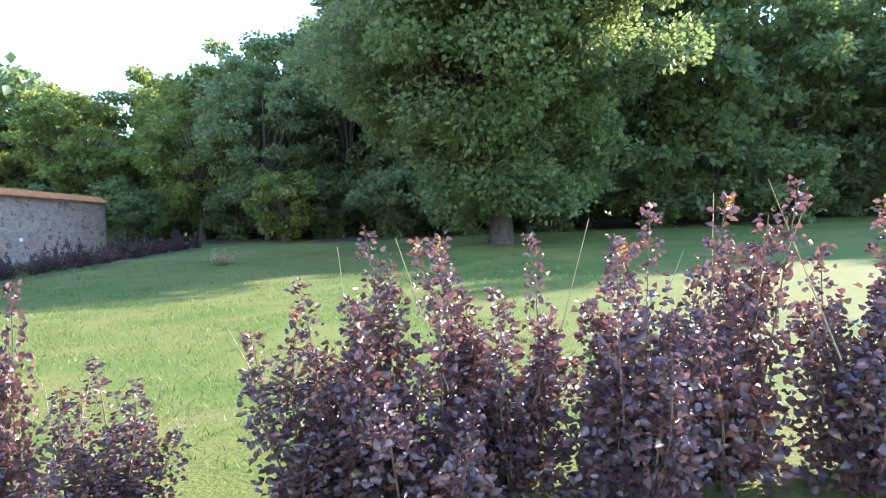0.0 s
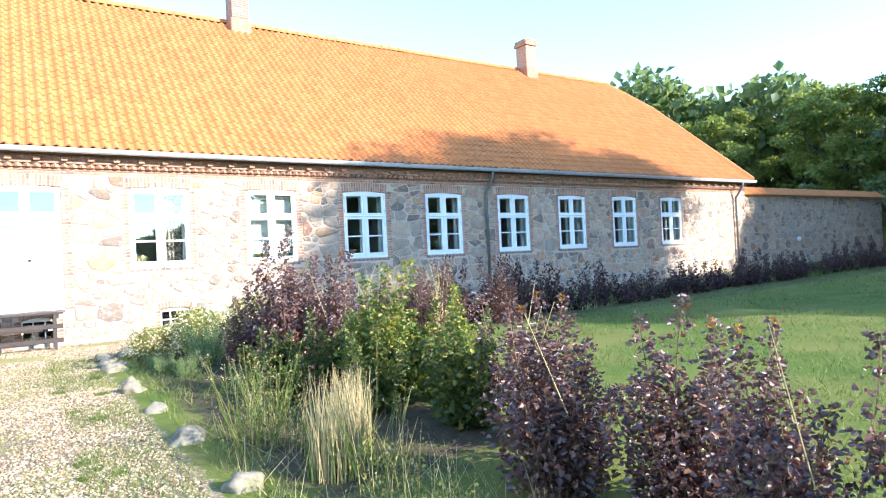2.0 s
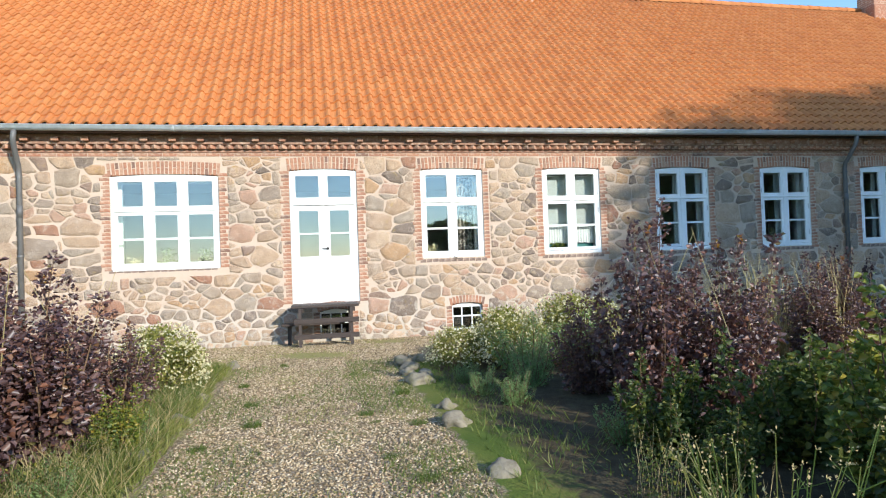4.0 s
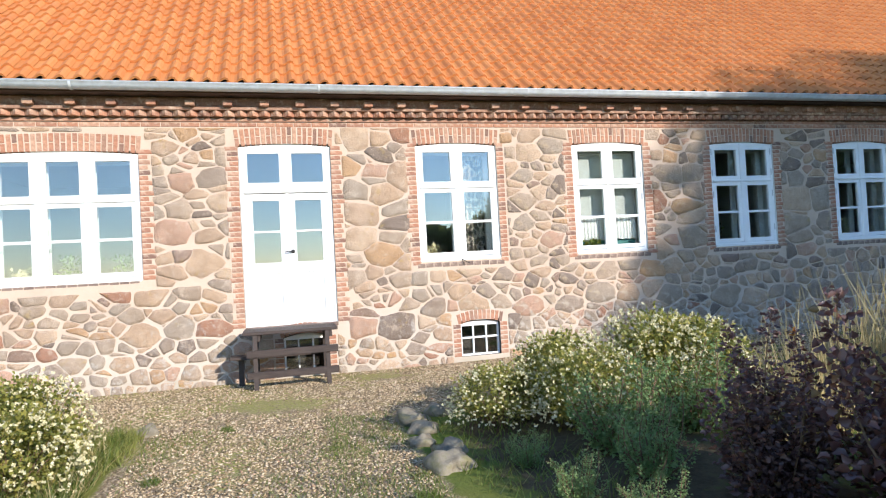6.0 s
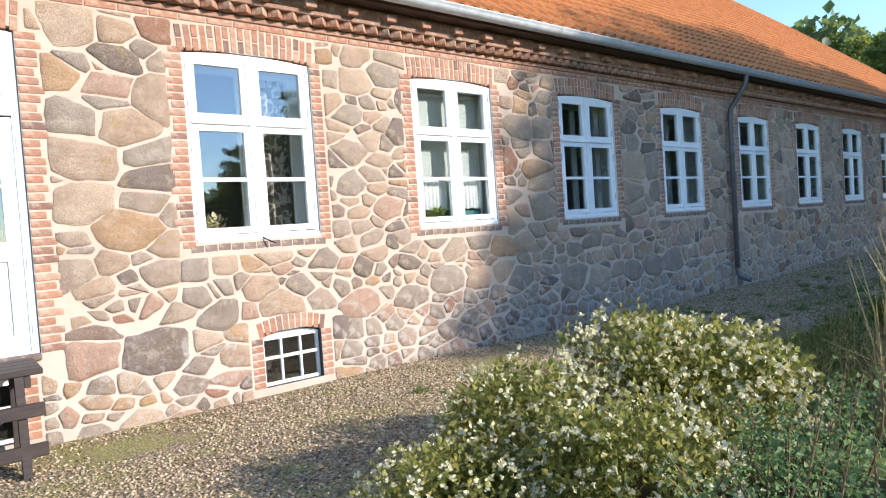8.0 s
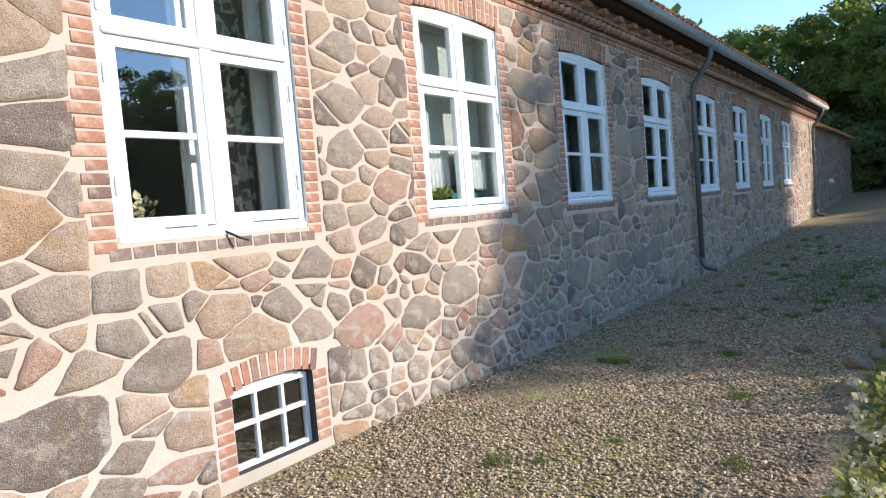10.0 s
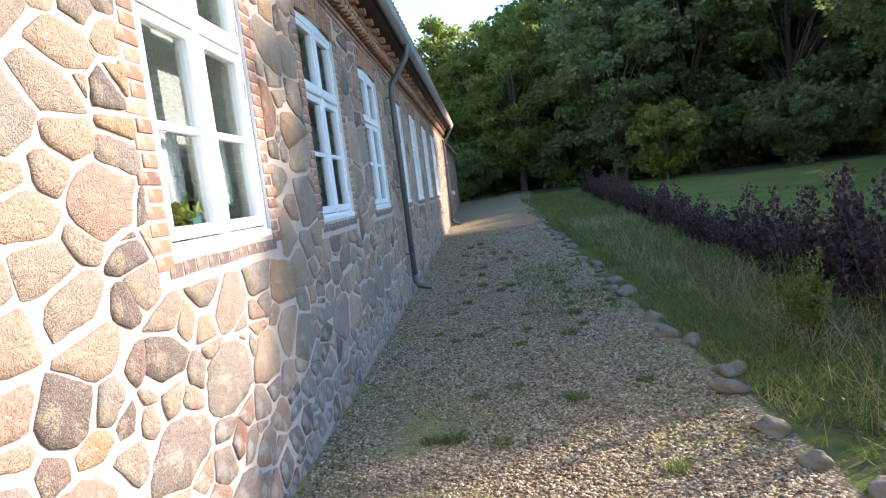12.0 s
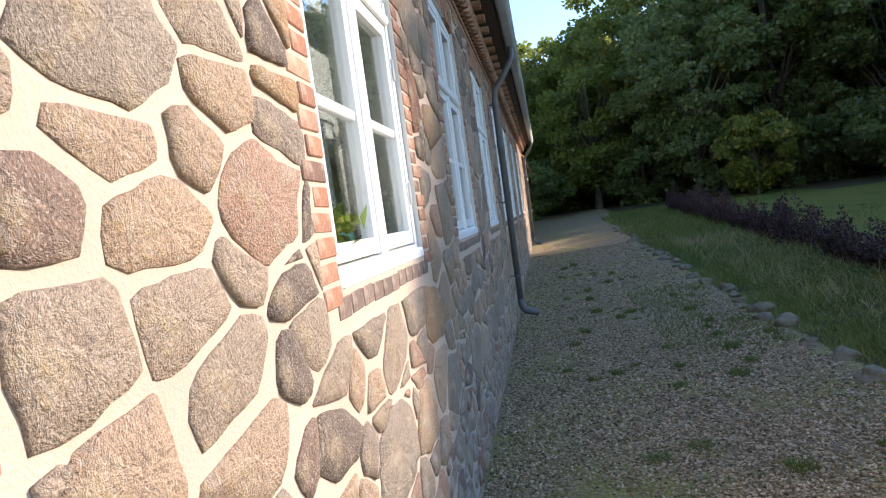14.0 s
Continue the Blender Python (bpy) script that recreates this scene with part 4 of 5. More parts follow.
def surround(y0, y1, z0, z1, sill, seed, label, slim=False):
    rg = random.Random(seed)
    ob = thing("trim", label, "brickwork", kind="structure")
    n = int((z1 - z0) / 0.0668)
    for side in (-1, 1):
        edge = y0 if side < 0 else y1
        for i in range(n + 1):
            long = (i + (side > 0)) % 2 if rg.random() > 0.25 else rg.randint(0, 1)
            if rg.random() < 0.35:
                long = 2
            if slim and side > 0:
                long = 0
            w = (0.108, 0.165, 0.135)[long]
            m = pose(-0.026 + rg.uniform(-0.002, 0.004), edge + side * (w / 2 + 0.002), z0 + 0.03 + i * 0.0668, rg.uniform(-1.5, 1.5), 0, rg.uniform(-1, 1))
            put_part("brick", (HEADER, STRETCH, MIDDLE)[long], ob, at=m)
    a, b = y0 - 0.04, y1 + 0.04
    k = int((b - a) / 0.0655)
    mid, half_w = (y0 + y1) / 2, (y1 - y0) / 2
    for i in range(k):
        y = a + (b - a) * (i + 0.5) / k
        t = max(-1, min(1, (y - mid) / half_w))
        zb = z1 + ARCH * (1 - t * t)
        lean = -t * 5
        x = -0.046 + rg.uniform(-0.002, 0.004)
        if i % 2:
            put_part("brick", SOLDIER, ob, at=pose(x, y, zb + 0.116, lean, 0, 0))
        else:
            put_part("brick", HALF_SOLDIER, ob, at=pose(x, y, zb + 0.057, lean, 0, 0))
            put_part("brick", HALF_SOLDIER, ob, at=pose(x + 0.002, y + t * 0.01, zb + 0.057 + 0.117, lean, 0, 0))
    if sill:
        k = int((y1 - y0 + 0.1) / 0.118)
        for i in range(k):
            put_part("sill_brick", SILL_BRICK, ob, at=pose(-0.056, y0 - 0.05 + 0.118 * (i + 0.5), z0 - 0.005 + rg.uniform(-0.004, 0.004), rg.uniform(-2, 2), 2, 0))
    return ob


for i, c in enumerate(WIN_C):
    surround(c - WIN_W / 2, c + WIN_W / 2, WIN_Z0 - 0.05, WIN_Z1, True, i, "red brick window surround with soldier arch and dark sill", i == 0)
surround(*BIG, True, 20, "red brick window surround with soldier arch and dark sill")
surround(*DOOR, False, 21, "red brick door surround with soldier arch")
for a, b in CELLAR:
    ob = thing("trim", "low red brick arch round the cellar window", "brickwork", kind="structure")
    mid = (a + b) / 2
    for i in range(11):
        y = a - 0.05 + (b - a + 0.1) * (i + 0.5) / 11
        t = (y - mid) / 0.34
        put_part("brick", SHORT_S, ob, at=pose(-0.041, y, CELLAR_Z[1] + 0.075 + 0.06 * (1 - t * t), -t * 12, 0, 0))
    for s, e in ((-1, a), (1, b)):
        for i in range(7):
            put_part("brick", HEADER, ob, at=pose(-0.026, e + s * 0.057, CELLAR_Z[0] + 0.03 + i * 0.0668))

# cornice: a flat course, a proud course, a toothed course and header blocks
COR = thing("cornice", "red brick cornice with dog-tooth course and header blocks", "cornice", kind="structure")
put_part("course", box("course", (-0.02, Y_A, 3.640), (0.022, Y_B, 3.688), BRICK, 0.006), COR)
put_part("course", box("course", (-0.02, Y_A, 3.768), (0.125, Y_B, 3.812), BRICK, 0.006), COR)
put_part("course_bed", box("course_bed", (-0.02, Y_A, 3.692), (0.012, Y_B, 3.768), BRICK, 0), COR)
put_part("course_bed", box("course_bed", (-0.02, Y_A, 3.815), (0.10, Y_B, 3.93), BRICK, 0), COR)
TOOTH, BLOCK, FLAT = brick_mesh(0.108, 0.108, 0.070, "tooth"), brick_mesh(0.20, 0.115, 0.062, "block"), brick_mesh(0.05, 0.226, 0.054)
PITCH = 0.152
for i in range(int((Y_B - Y_A) / PITCH)):
    y = Y_A + 0.06 + i * PITCH
    if -5.0 < y < 24.5:
        put_part("tooth", TOOTH, COR, at=pose(0.050, y, 3.730, 0, 0, 45))
    if i % 3 == 0 and y > -6:
        put_part("block", BLOCK, COR, at=pose(0.105, y, 3.842, 0, 0, 0))
for i in range(int((Y_B + 6) / 0.237)):
    put_part("brick", FLAT, COR, at=pose(-0.019 + rng.uniform(0, 0.003), -6 + i * 0.237, 3.603))


# ---- fieldstones of the walls ----
def clip(poly, n0, n1, c):
    """Keep the part of poly where n . p < c."""
    out = []
    for (a, b), (p, q) in zip(poly, poly[1:] + poly[:1]):
        da, db = n0 * a + n1 * b - c, n0 * p + n1 * q - c
        if da <= 0:
            out.append((a, b))
        if (da < 0) != (db < 0):
            t = da / (da - db)
            out.append((a + (p - a) * t, b + (q - b) * t))
    return out


def stone_shapes(y0, y1, z0, z1, keep_out, seed, large=()):
    """Outlines of fieldstones packed in a wall, as in rubble masonry."""
    rg = random.Random(seed)
    ST = 1.5
    sites, cell = [], {}

    def near(u, z):
        k = (int(u // 0.4), int(z // 0.4))
        return [sites[j] for a in (-2, -1, 0, 1, 2) for b in (-1, 0, 1) for j in cell.get((k[0] + a, k[1] + b), ())]

    def place(y, z, r):
        if any(a < y < b and c < z < d for a, b, c, d in keep_out):
            return
        u = y / ST
        if all((u - p) ** 2 + (z - q) ** 2 > (0.58 * (r + t)) ** 2 for p, q, t in near(u, z)):
            cell.setdefault((int(u // 0.4), int(z // 0.4)), []).append(len(sites))
            sites.append((u, z, r))

    for y, z, h in large:
        place(y, z, h * 0.5)
    z = z0
    while z < z1:
        h = rg.choice((0.10, 0.14, 0.18, 0.22, 0.27, 0.31))
        y = y0 + rg.uniform(0, 0.3)
        while y < y1:
            lift = 0.10 * math.sin(y * 0.9 + z * 5) + 0.05 * math.sin(y * 2.3 + z * 3)
            w = h * rg.choice((0.9, 1.2, 1.5, 1.8, 2.3))
            if h > 0.16 and rg.random() < 0.30:
                place(y + w / 2, z + h * 0.25 + lift + rg.uniform(-0.03, 0.03), h * 0.22)
                place(y + w / 2 + rg.uniform(-0.05, 0.05), z + h * 0.75 + lift + rg.uniform(-0.03, 0.03), h * 0.25)
            elif rg.random() < 0.16:
                place(y + w / 2, z + h * rg.uniform(0.2, 0.8) + lift, h * 0.18)
            else:
                place(y + w / 2, z + h / 2 + lift + rg.uniform(-0.22, 0.22) * h, h * rg.uniform(0.38, 0.62))
            y += w
        z += h
    for _ in range(int((y1 - y0) * (z1 - z0) * 9)):
        place(rg.uniform(y0, y1), rg.uniform(z0, z1), rg.choice((0.03, 0.04, 0.05)))
    shapes = []
    for u, z, r in sites:
        R = min(0.26, r * 2.0 + 0.03)
        poly = [(u - R * 1.25, z - R), (u + R * 1.25, z - R), (u + R * 1.25, z + R), (u - R * 1.25, z + R)]
        for p, q, s in near(u, z):
            if (p, q) == (u, z):
                continue
            n0, n1 = p - u, q - z
            c = (p * p + q * q - s * s - u * u - z * z + r * r) / 2
            d = math.hypot(n0, n1)
            poly = clip(poly, n0 / d, n1 / d, c / d - rg.choice((0.001, 0.003, 0.005, 0.008, 0.012, 0.02)))
            if len(poly) < 3:
                break
        if len(poly) < 3:
            continue
        for _ in range(rg.choice((0, 1, 1, 2))):
            t = rg.uniform(0, 6.283)
            c, d = math.cos(t), math.sin(t)
            if len(poly) < 3:
                break
            far = max((a - u) * c + (b - z) * d for a, b in poly)
            poly = clip(poly, c, d, u * c + z * d + far * rg.uniform(0.70, 0.93))
        poly = [(a * ST, b) for a, b in poly]
        yc = u * ST
        for a, b, c, d in keep_out:
            gaps = [(a - yc, 1, 0, a), (yc - b, -1, 0, -b), (c - z, 0, 1, c), (z - d, 0, -1, -d)]
            g = max(gaps)
            poly = clip(poly, g[1], g[2], g[3] - 0.012)
            if len(poly) < 3:
                break
        poly = clip(clip(poly, 1, 0, y1 - 0.01), -1, 0, -y0 - 0.01) if len(poly) > 2 else poly
        poly = clip(clip(poly, 0, 1, z1 - 0.01), 0, -1, -z0 - 0.01) if len(poly) > 2 else poly
        if len(poly) < 3:
            continue
        sm = []
        for (a, b), (p, q) in zip(poly, poly[1:] + poly[:1]):
            run = math.hypot(p - a, q - b)
            k = max(1, min(6, round(run / 0.04)))
            for m in range(k):
                t = (m + 0.12) / k
                sm.append((a + (p - a) * t, b + (q - b) * t))
        k = len(sm)
        if k < 4:
            continue
        gy, gzz = sum(p[0] for p in sm) / k, sum(p[1] for p in sm) / k
        rough = rg.uniform(0.03, 0.10)
        far = rg.uniform(0, 50)
        worn = []
        for p, q in sm:
            f = 1 + rough * 1.6 * noise.noise((p * 9 + far, q * 9, far)) + rough * 1.2 * noise.noise((p * 26, q * 26 + far, far))
            worn.append((gy + (p - gy) * f + rg.uniform(-0.003, 0.003), gzz + (q - gzz) * f + rg.uniform(-0.003, 0.003)))
        sm = [tuple(0.06 * worn[i - 1][c] + 0.88 * worn[i][c] + 0.06 * worn[(i + 1) % k][c] for c in (0, 1)) for i in range(k)]
        w = max(p[0] for p in sm) - min(p[0] for p in sm)
        h = max(p[1] for p in sm) - min(p[1] for p in sm)
        if w < 0.035 or h < 0.03:
            continue
        shapes.append(sm)
    return shapes


def stone_solid(shape, rg, face=0.0):
    """A stone with a rough, slightly domed face, centred on its own place."""
    n = len(shape)
    cy, cz = sum(p[0] for p in shape) / n, sum(p[1] for p in shape) / n
    out = rg.uniform(0.002, 0.010)
    ty, tz = rg.uniform(-0.012, 0.012), rg.uniform(-0.012, 0.012)
    rings = []
    for k, x in ((1.0, -0.02), (0.995, 0.0015), (0.962, out + 0.001), (0.55, out + 0.004)):
        rings.append([(x + ty * (y - cy) * k + tz * (z - cz) * k + (rg.uniform(-0.003, 0.004) if k < 0.99 else 0), (y - cy) * k, (z - cz) * k) for y, z in shape])
    vs = [v for r in rings for v in r] + [(out + 0.004, 0, 0)]
    fs = []
    for j in range(3):
        for i in range(n):
            fs.append((j * n + i, j * n + (i + 1) % n, (j + 1) * n + (i + 1) % n, (j + 1) * n + i))
    fs += [(3 * n + i, 3 * n + (i + 1) % n, 4 * n) for i in range(n)]
    return vs, fs, (face, cy, cz)


keep = []
for c in WIN_C:
    keep += [(c - 0.725, c + 0.725, 1.55, 3.33), (c - 0.66, c + 0.66, 3.2, 3.57)]
keep += [(BIG[0] - 0.14, BIG[1] + 0.14, 1.50, 3.25), (BIG[0] - 0.06, BIG[1] + 0.06, 3.1, 3.50)]
keep += [(DOOR[0] - 0.14, DOOR[1] + 0.14, 0.86, 3.33), (DOOR[0] - 0.06, DOOR[1] + 0.06, 3.2, 3.57)]
keep += [(a - 0.12, b + 0.12, 0.1, 0.93) for a, b in CELLAR]
# the larger stones of the piers beside and below the first windows: along the wall, height, size
LARGE = ((3.49, 2.13, 0.22), (3.80, 2.25, 0.15), (3.83, 2.11, 0.15), (3.48, 1.99, 0.12), (3.71, 2.00, 0.07), (3.57, 1.86, 0.14), (3.96, 1.90, 0.25),
         (3.34, 1.89, 0.11), (3.34, 1.71, 0.20), (3.59, 1.73, 0.15), (3.71, 1.59, 0.18), (3.40, 1.55, 0.15), (3.77, 1.43, 0.17), (4.16, 1.30, 0.20),
         (4.08, 1.60, 0.11), (4.06, 2.08, 0.11), (4.08, 2.29, 0.13), (4.78, 1.37, 0.22), (2.88, 1.19, 0.24), (2.48, 1.22, 0.25), (2.15, 1.42, 0.12),
         (2.72, 1.39, 0.14), (1.92, 1.42, 0.18), (1.90, 1.22, 0.16), (2.14, 1.02, 0.21), (3.14, 1.42, 0.18), (3.54, 2.87, 0.24), (3.80, 2.62, 0.2))
shapes = stone_shapes(-9.5, Y_B, 0.0, 3.572, keep, 11, LARGE)
rg = random.Random(3)
rest, count = [], 0
for s in shapes:
    v, f, at = stone_solid(s, rg)
    if 2.6 < at[1] < 6.6 and at[2] < 3.3 and count < 300:
        count += 1
        put_part("stone", mesh_of("stone", v, f, STONE, smooth=True), WALL, at=Matrix.Translation(at))
    else:
        rest.append(([(x + at[0], y + at[1], z + at[2]) for x, y, z in v], f))
tagged(put_part("stones", mesh_of("stones", *joined(rest), STONE, smooth=True), WALL), kind="stuff")
gshapes = stone_shapes(gw0, gw1, 0.2, 3.5, [], 12)
tagged(put_part("stones", mesh_of("stones", *joined([(lambda t: ([(x - 0.14, y + t[2][1], z + t[2][2]) for x, y, z in t[0]], t[1]))(stone_solid(s, rg)) for s in gshapes]), STONE, smooth=True),
                bpy.data.objects["wall_garden"]), kind="stuff")

# ---- boulders, gravel ----
def boulder(x, y, rx, ry, rz, seed, turn):
    bm = bmesh.new()
    bmesh.ops.create_icosphere(bm, subdivisions=3, radius=1)
    for v in bm.verts:
        d = 1 + 0.62 * noise.noise(v.co * 1.2 + Vector((seed * 7.1, 0, 0))) + 0.10 * noise.noise(v.co * 3 + Vector((0, seed * 3.3, 0)))
        v.co = Vector((v.co.x * rx * d, v.co.y * ry * d, max(v.co.z * rz * d, -rz * 0.6)))
    me = bpy.data.meshes.new("boulder")
    bm.to_mesh(me)
    bm.free()
    me.materials.append(ROCK)
    me.polygons.foreach_set("use_smooth", [True] * len(me.polygons))
    ob = new("boulder", me)
    ob.matrix_basis = pose(x, y, gz(x, y) + rz * 0.12, 0, 0, turn)
    return tagged(ob, "rounded grey fieldstone lying along the gravel edge", "stone", "boulders edging the gravel")


rg = random.Random(8)
y = 4.6
i = 0
while y < 26:
    s = rg.uniform(0.5, 1.05) * (0.85 if y < 9 else 0.8)
    boulder(stone_edge(y) + rg.uniform(-0.09, 0.09), y, 0.13 * s, 0.18 * s, 0.10 * s, i, rg.uniform(-50, 50))
    y += rg.choice((0.34, 0.4, 0.5, 0.62, 0.8)) * (1 if y < 12 else 1.2)
    i += 1
for x, y, s in ((9.0, 1.12, 1.1), (7.65, 1.1, 0.85), (6.4, 1.08, 1.0), (5.8, 1.12, 0.7), (4.4, 1.1, 1.25), (4.05, 1.2, 1.0), (3.05, 1.1, 1.2), (2.85, 1.4, 1.0), (3.4, 1.15, 0.95), (3.75, 1.05, 0.8),
                (2.45, -1.22, 0.8), (4.43, -1.3, 0.7), (5.5, -1.3, 0.8), (6.6, -1.35, 0.7), (8.2, -1.4, 0.7), (10.4, 1.15, 0.9)):
    boulder(x, y, 0.135 * s, 0.125 * s, 0.09 * s, x * 3, x * 77)


def gravel(name, areas, seed):
    r = np.random.default_rng(seed)
    base = np.array([(1, 0, 0), (0, 1, 0), (-1, 0, 0), (0, -1, 0), (0, 0, 0.8), (0, 0, -0.8)], float)
    tri = np.array([(0, 1, 4), (1, 2, 4), (2, 3, 4), (3, 0, 4), (1, 0, 5), (2, 1, 5), (3, 2, 5), (0, 3, 5)])
    vs = []
    for x0, x1, y0, y1, n, s in areas:
        p = np.column_stack([r.uniform(x0, x1, n), r.uniform(y0, y1, n)])
        p = p[[noise.noise((a * 0.8, b * 0.8, 4.0)) < 0.30 + 0.25 * r.random() for a, b in p]]
        n = len(p)
        z = np.array([gz(a, b) for a, b in p])
        a = r.uniform(0, 6.28, n)
        sc = s * r.uniform(0.5, 1.3, (n, 3)) * np.array([1, 0.75, 0.55])
        v = base[None] * (sc[:, None, :] * r.uniform(0.75, 1.2, (n, 6, 1)))
        c, w = np.cos(a)[:, None], np.sin(a)[:, None]
        t = r.normal(0, 0.35, (n, 1))
        vz = v[..., 2] + t * v[..., 0]
        v = np.stack([v[..., 0] * c - v[..., 1] * w + p[:, :1], v[..., 0] * w + v[..., 1] * c + p[:, 1:], vz + z[:, None] + s * 0.2], -1)
        vs.append(v.reshape(-1, 3))
    v = np.concatenate(vs)
    f = (np.arange(len(v) // 6)[:, None, None] * 6 + tri[None]).reshape(-1, 3)
    me = bpy.data.meshes.new(name)
    me.vertices.add(len(v))
    me.vertices.foreach_set("co", v.astype(np.float32).ravel())
    me.loops.add(f.size)
    me.loops.foreach_set("vertex_index", f.astype(np.int32).ravel())
    me.polygons.add(len(f))
    me.polygons.foreach_set("loop_start", (np.arange(len(f)) * 3).astype(np.int32))
    me.update(calc_edges=True)
    me.materials.append(PEBBLE)
    tagged(new(name, me), "loose pale gravel pebbles on the path", "gravel", kind="stuff")


gravel("gravel", [(0.03, 2.65, 3.0, 7.0, 22000, 0.017), (0.03, 2.65, 7.0, 12.0, 15000, 0.019), (0.05, 2.6, -3.5, 3.0, 18000, 0.017),
                  (2.6, 11.0, -1.15, 0.95, 26000, 0.017), (0.05, 2.6, 12.0, 20.0, 8000, 0.024)], 2)


# ---- shrubs ----
def shrub_mesh(height, spread, stems, per_stem, leaf, mat, seed, bare=0.2, lobed=True, upright=0.75, tips=0):
    """Stems from one root, with leaves all along them: meshes for stems, leaves and young tips."""
    rg = np.random.default_rng(seed)
    tubes, pos, way, size, tp, tw, ts = [], [], [], [], [], [], []
    for k in range(stems):
        a = rg.uniform(0, 6.283)
        h = height * rg.uniform(0.42, 0.85) if k > 2 else height * rg.uniform(0.9, 1.05)
        out = spread * rg.uniform(0.15, 1.0) * (1.25 - 0.45 * h / height)
        bend = rg.normal(0, 0.06, 2)
        pts = []
        for t in np.linspace(0, 1, 6):
            e = out * (t ** (1.0 / (0.5 + upright)))
            pts.append((math.cos(a) * (0.06 + e) + bend[0] * math.sin(3 * t), math.sin(a) * (0.06 + e) + bend[1] * math.sin(3 * t), h * t - 0.03))
        tubes.append(tube(pts, [0.010, 0.008, 0.007, 0.005, 0.004, 0.002], 4))
        P = np.array(pts)
        for _ in range(per_stem):
            t = bare + (1 - bare) * rg.random() ** 0.85
            f = t * 5
            i = min(int(f), 4)
            c = P[i] + (P[i + 1] - P[i]) * (f - i)
            b = rg.uniform(0, 6.283)
            reach = rg.random() ** 0.8 * 0.17 * (1.12 - t) * min(1.6, height)
            o = np.array([math.cos(b), math.sin(b), 0.25])
            pos.append(c + o * reach + rg.normal(0, 0.01, 3))
            way.append(o + rg.normal(0, 0.55, 3) + np.array([0, 0, -0.15]))
            size.append(leaf * rg.uniform(0.55, 1.2) * (1.1 - 0.45 * t))
        if k < tips:
            for _ in range(9):
                b = rg.uniform(0, 6.283)
                tp.append(P[5] + np.array([0, 0, rg.uniform(-0.07, 0.0)]))
                tw.append([math.cos(b), math.sin(b), rg.uniform(0.2, 1.3)])
                ts.append(leaf * rg.uniform(0.5, 0.9))
    st = mesh_of("stems", *joined(tubes), STEM)
    lv = leaves("leaves", np.array(pos), np.array(way), np.array(size), mat, 0.8, 0.55, lobed, seed)
    yl = leaves("young_leaves", np.array(tp), np.array(tw), np.array(ts), YOUNG, 0.5, 0.3, lobed, seed) if tips else None
    tw = None
    if tips:
        pieces = []
        for k in range(2):
            a, b = rg.uniform(0, 6.283), rg.uniform(0, 6.283)
            o = np.array([math.cos(a), math.sin(a), 0]) * spread * 0.5
            q = o + np.array([math.cos(b) * 0.30, math.sin(b) * 0.30, 0])
            pieces.append(tube([o + np.array([0, 0, height * 0.45]), q + np.array([0, 0, height * rg.uniform(0.8, 1.06)])], [0.005, 0.002], 4))
        tw = mesh_of("dry_twig", *joined(pieces), STRAW)
    return st, lv, yl, tw


def shrub(meshes, x, y, scale, turn, label, group="", name="shrub", tall=1.0):
    ob = thing(name, label, "shrub", group, at=pose(x, y, gz(x, y) - 0.01, 0, 0, turn) @ Matrix.Diagonal((scale, scale, scale * tall, 1)))
    for nm, me in zip(("branchwork", "foliage", "young_growth", "dry_twig"), meshes):
        if me:
            tagged(put_part(nm, me, ob), kind="stuff")
    return ob


HEDGE = [shrub_mesh(1.5, 0.50, 17, 260, 0.060, PURPLE, s, 0.02, True, 0.75, t) for s, t in ((21, 2), (22, 1), (23, 1))]
lab = "purple-leaved ninebark shrub with upright stems and orange young tips"
for i, (x, y, s, tall) in enumerate(((14.15, 2.35, 0.62, 1.58), (14.65, 2.35, 0.66, 0.82), (13.65, 2.65, 0.68, 1.2), (13.1, 2.45, 0.70, 1.0), (12.45, 2.75, 0.80, 0.9), (11.75, 2.5, 0.85, 0.85), (10.95, 3.1, 0.85, 0.85),
                                     (15.55, 2.55, 0.80, 0.90), (15.95, 2.35, 0.85, 1.02), (16.45, 2.65, 0.85, 1.02), (16.95, 2.35, 0.88, 1.02), (17.5, 2.6, 0.92, 1.05), (18.1, 2.4, 0.92, 1.05), (18.9, 2.6, 0.95, 1.05))):
    shrub(HEDGE[i % 3], x, y, s, i * 67, lab, "purple hedge beside the lawn", tall=tall)
for i, (x, y, s, tall) in enumerate(((6.7, 2.75, 1.05, 1.12), (6.15, 3.15, 0.85, 0.9), (7.1, 3.2, 0.95, 1.05), (5.75, 2.6, 0.75, 0.9), (5.9, 3.75, 0.7, 0.85), (5.1, 4.75, 0.8, 0.85), (5.35, 5.6, 0.85, 0.95), (4.95, 6.5, 0.8, 1.0), (5.2, 7.4, 0.85, 1.0), (4.8, 8.3, 0.75, 0.9))):
    shrub(HEDGE[(i + 1) % 3], x, y, s, i * 91 + 20, "tall dark purple-leaved ninebark shrub in the bed", tall=tall)
for i, (x, y, s, tall) in enumerate(((5.7, -2.25, 1.05, 0.9), (6.4, -2.1, 1.1, 0.92), (7.1, -2.35, 1.1, 0.95), (7.9, -2.2, 1.1, 0.92), (6.6, -2.9, 1.1, 1.0), (5.6, -3.0, 1.0, 0.95), (8.7, -2.4, 1.1, 0.9), (5.1, -1.95, 0.8, 0.85), (7.4, -2.9, 1.1, 0.95))):
    shrub(HEDGE[i % 3], x, y, s, i * 47 + 10, "dense purple-leaved ninebark shrub beside the gravel path", "purple shrubs along the path", tall=tall)
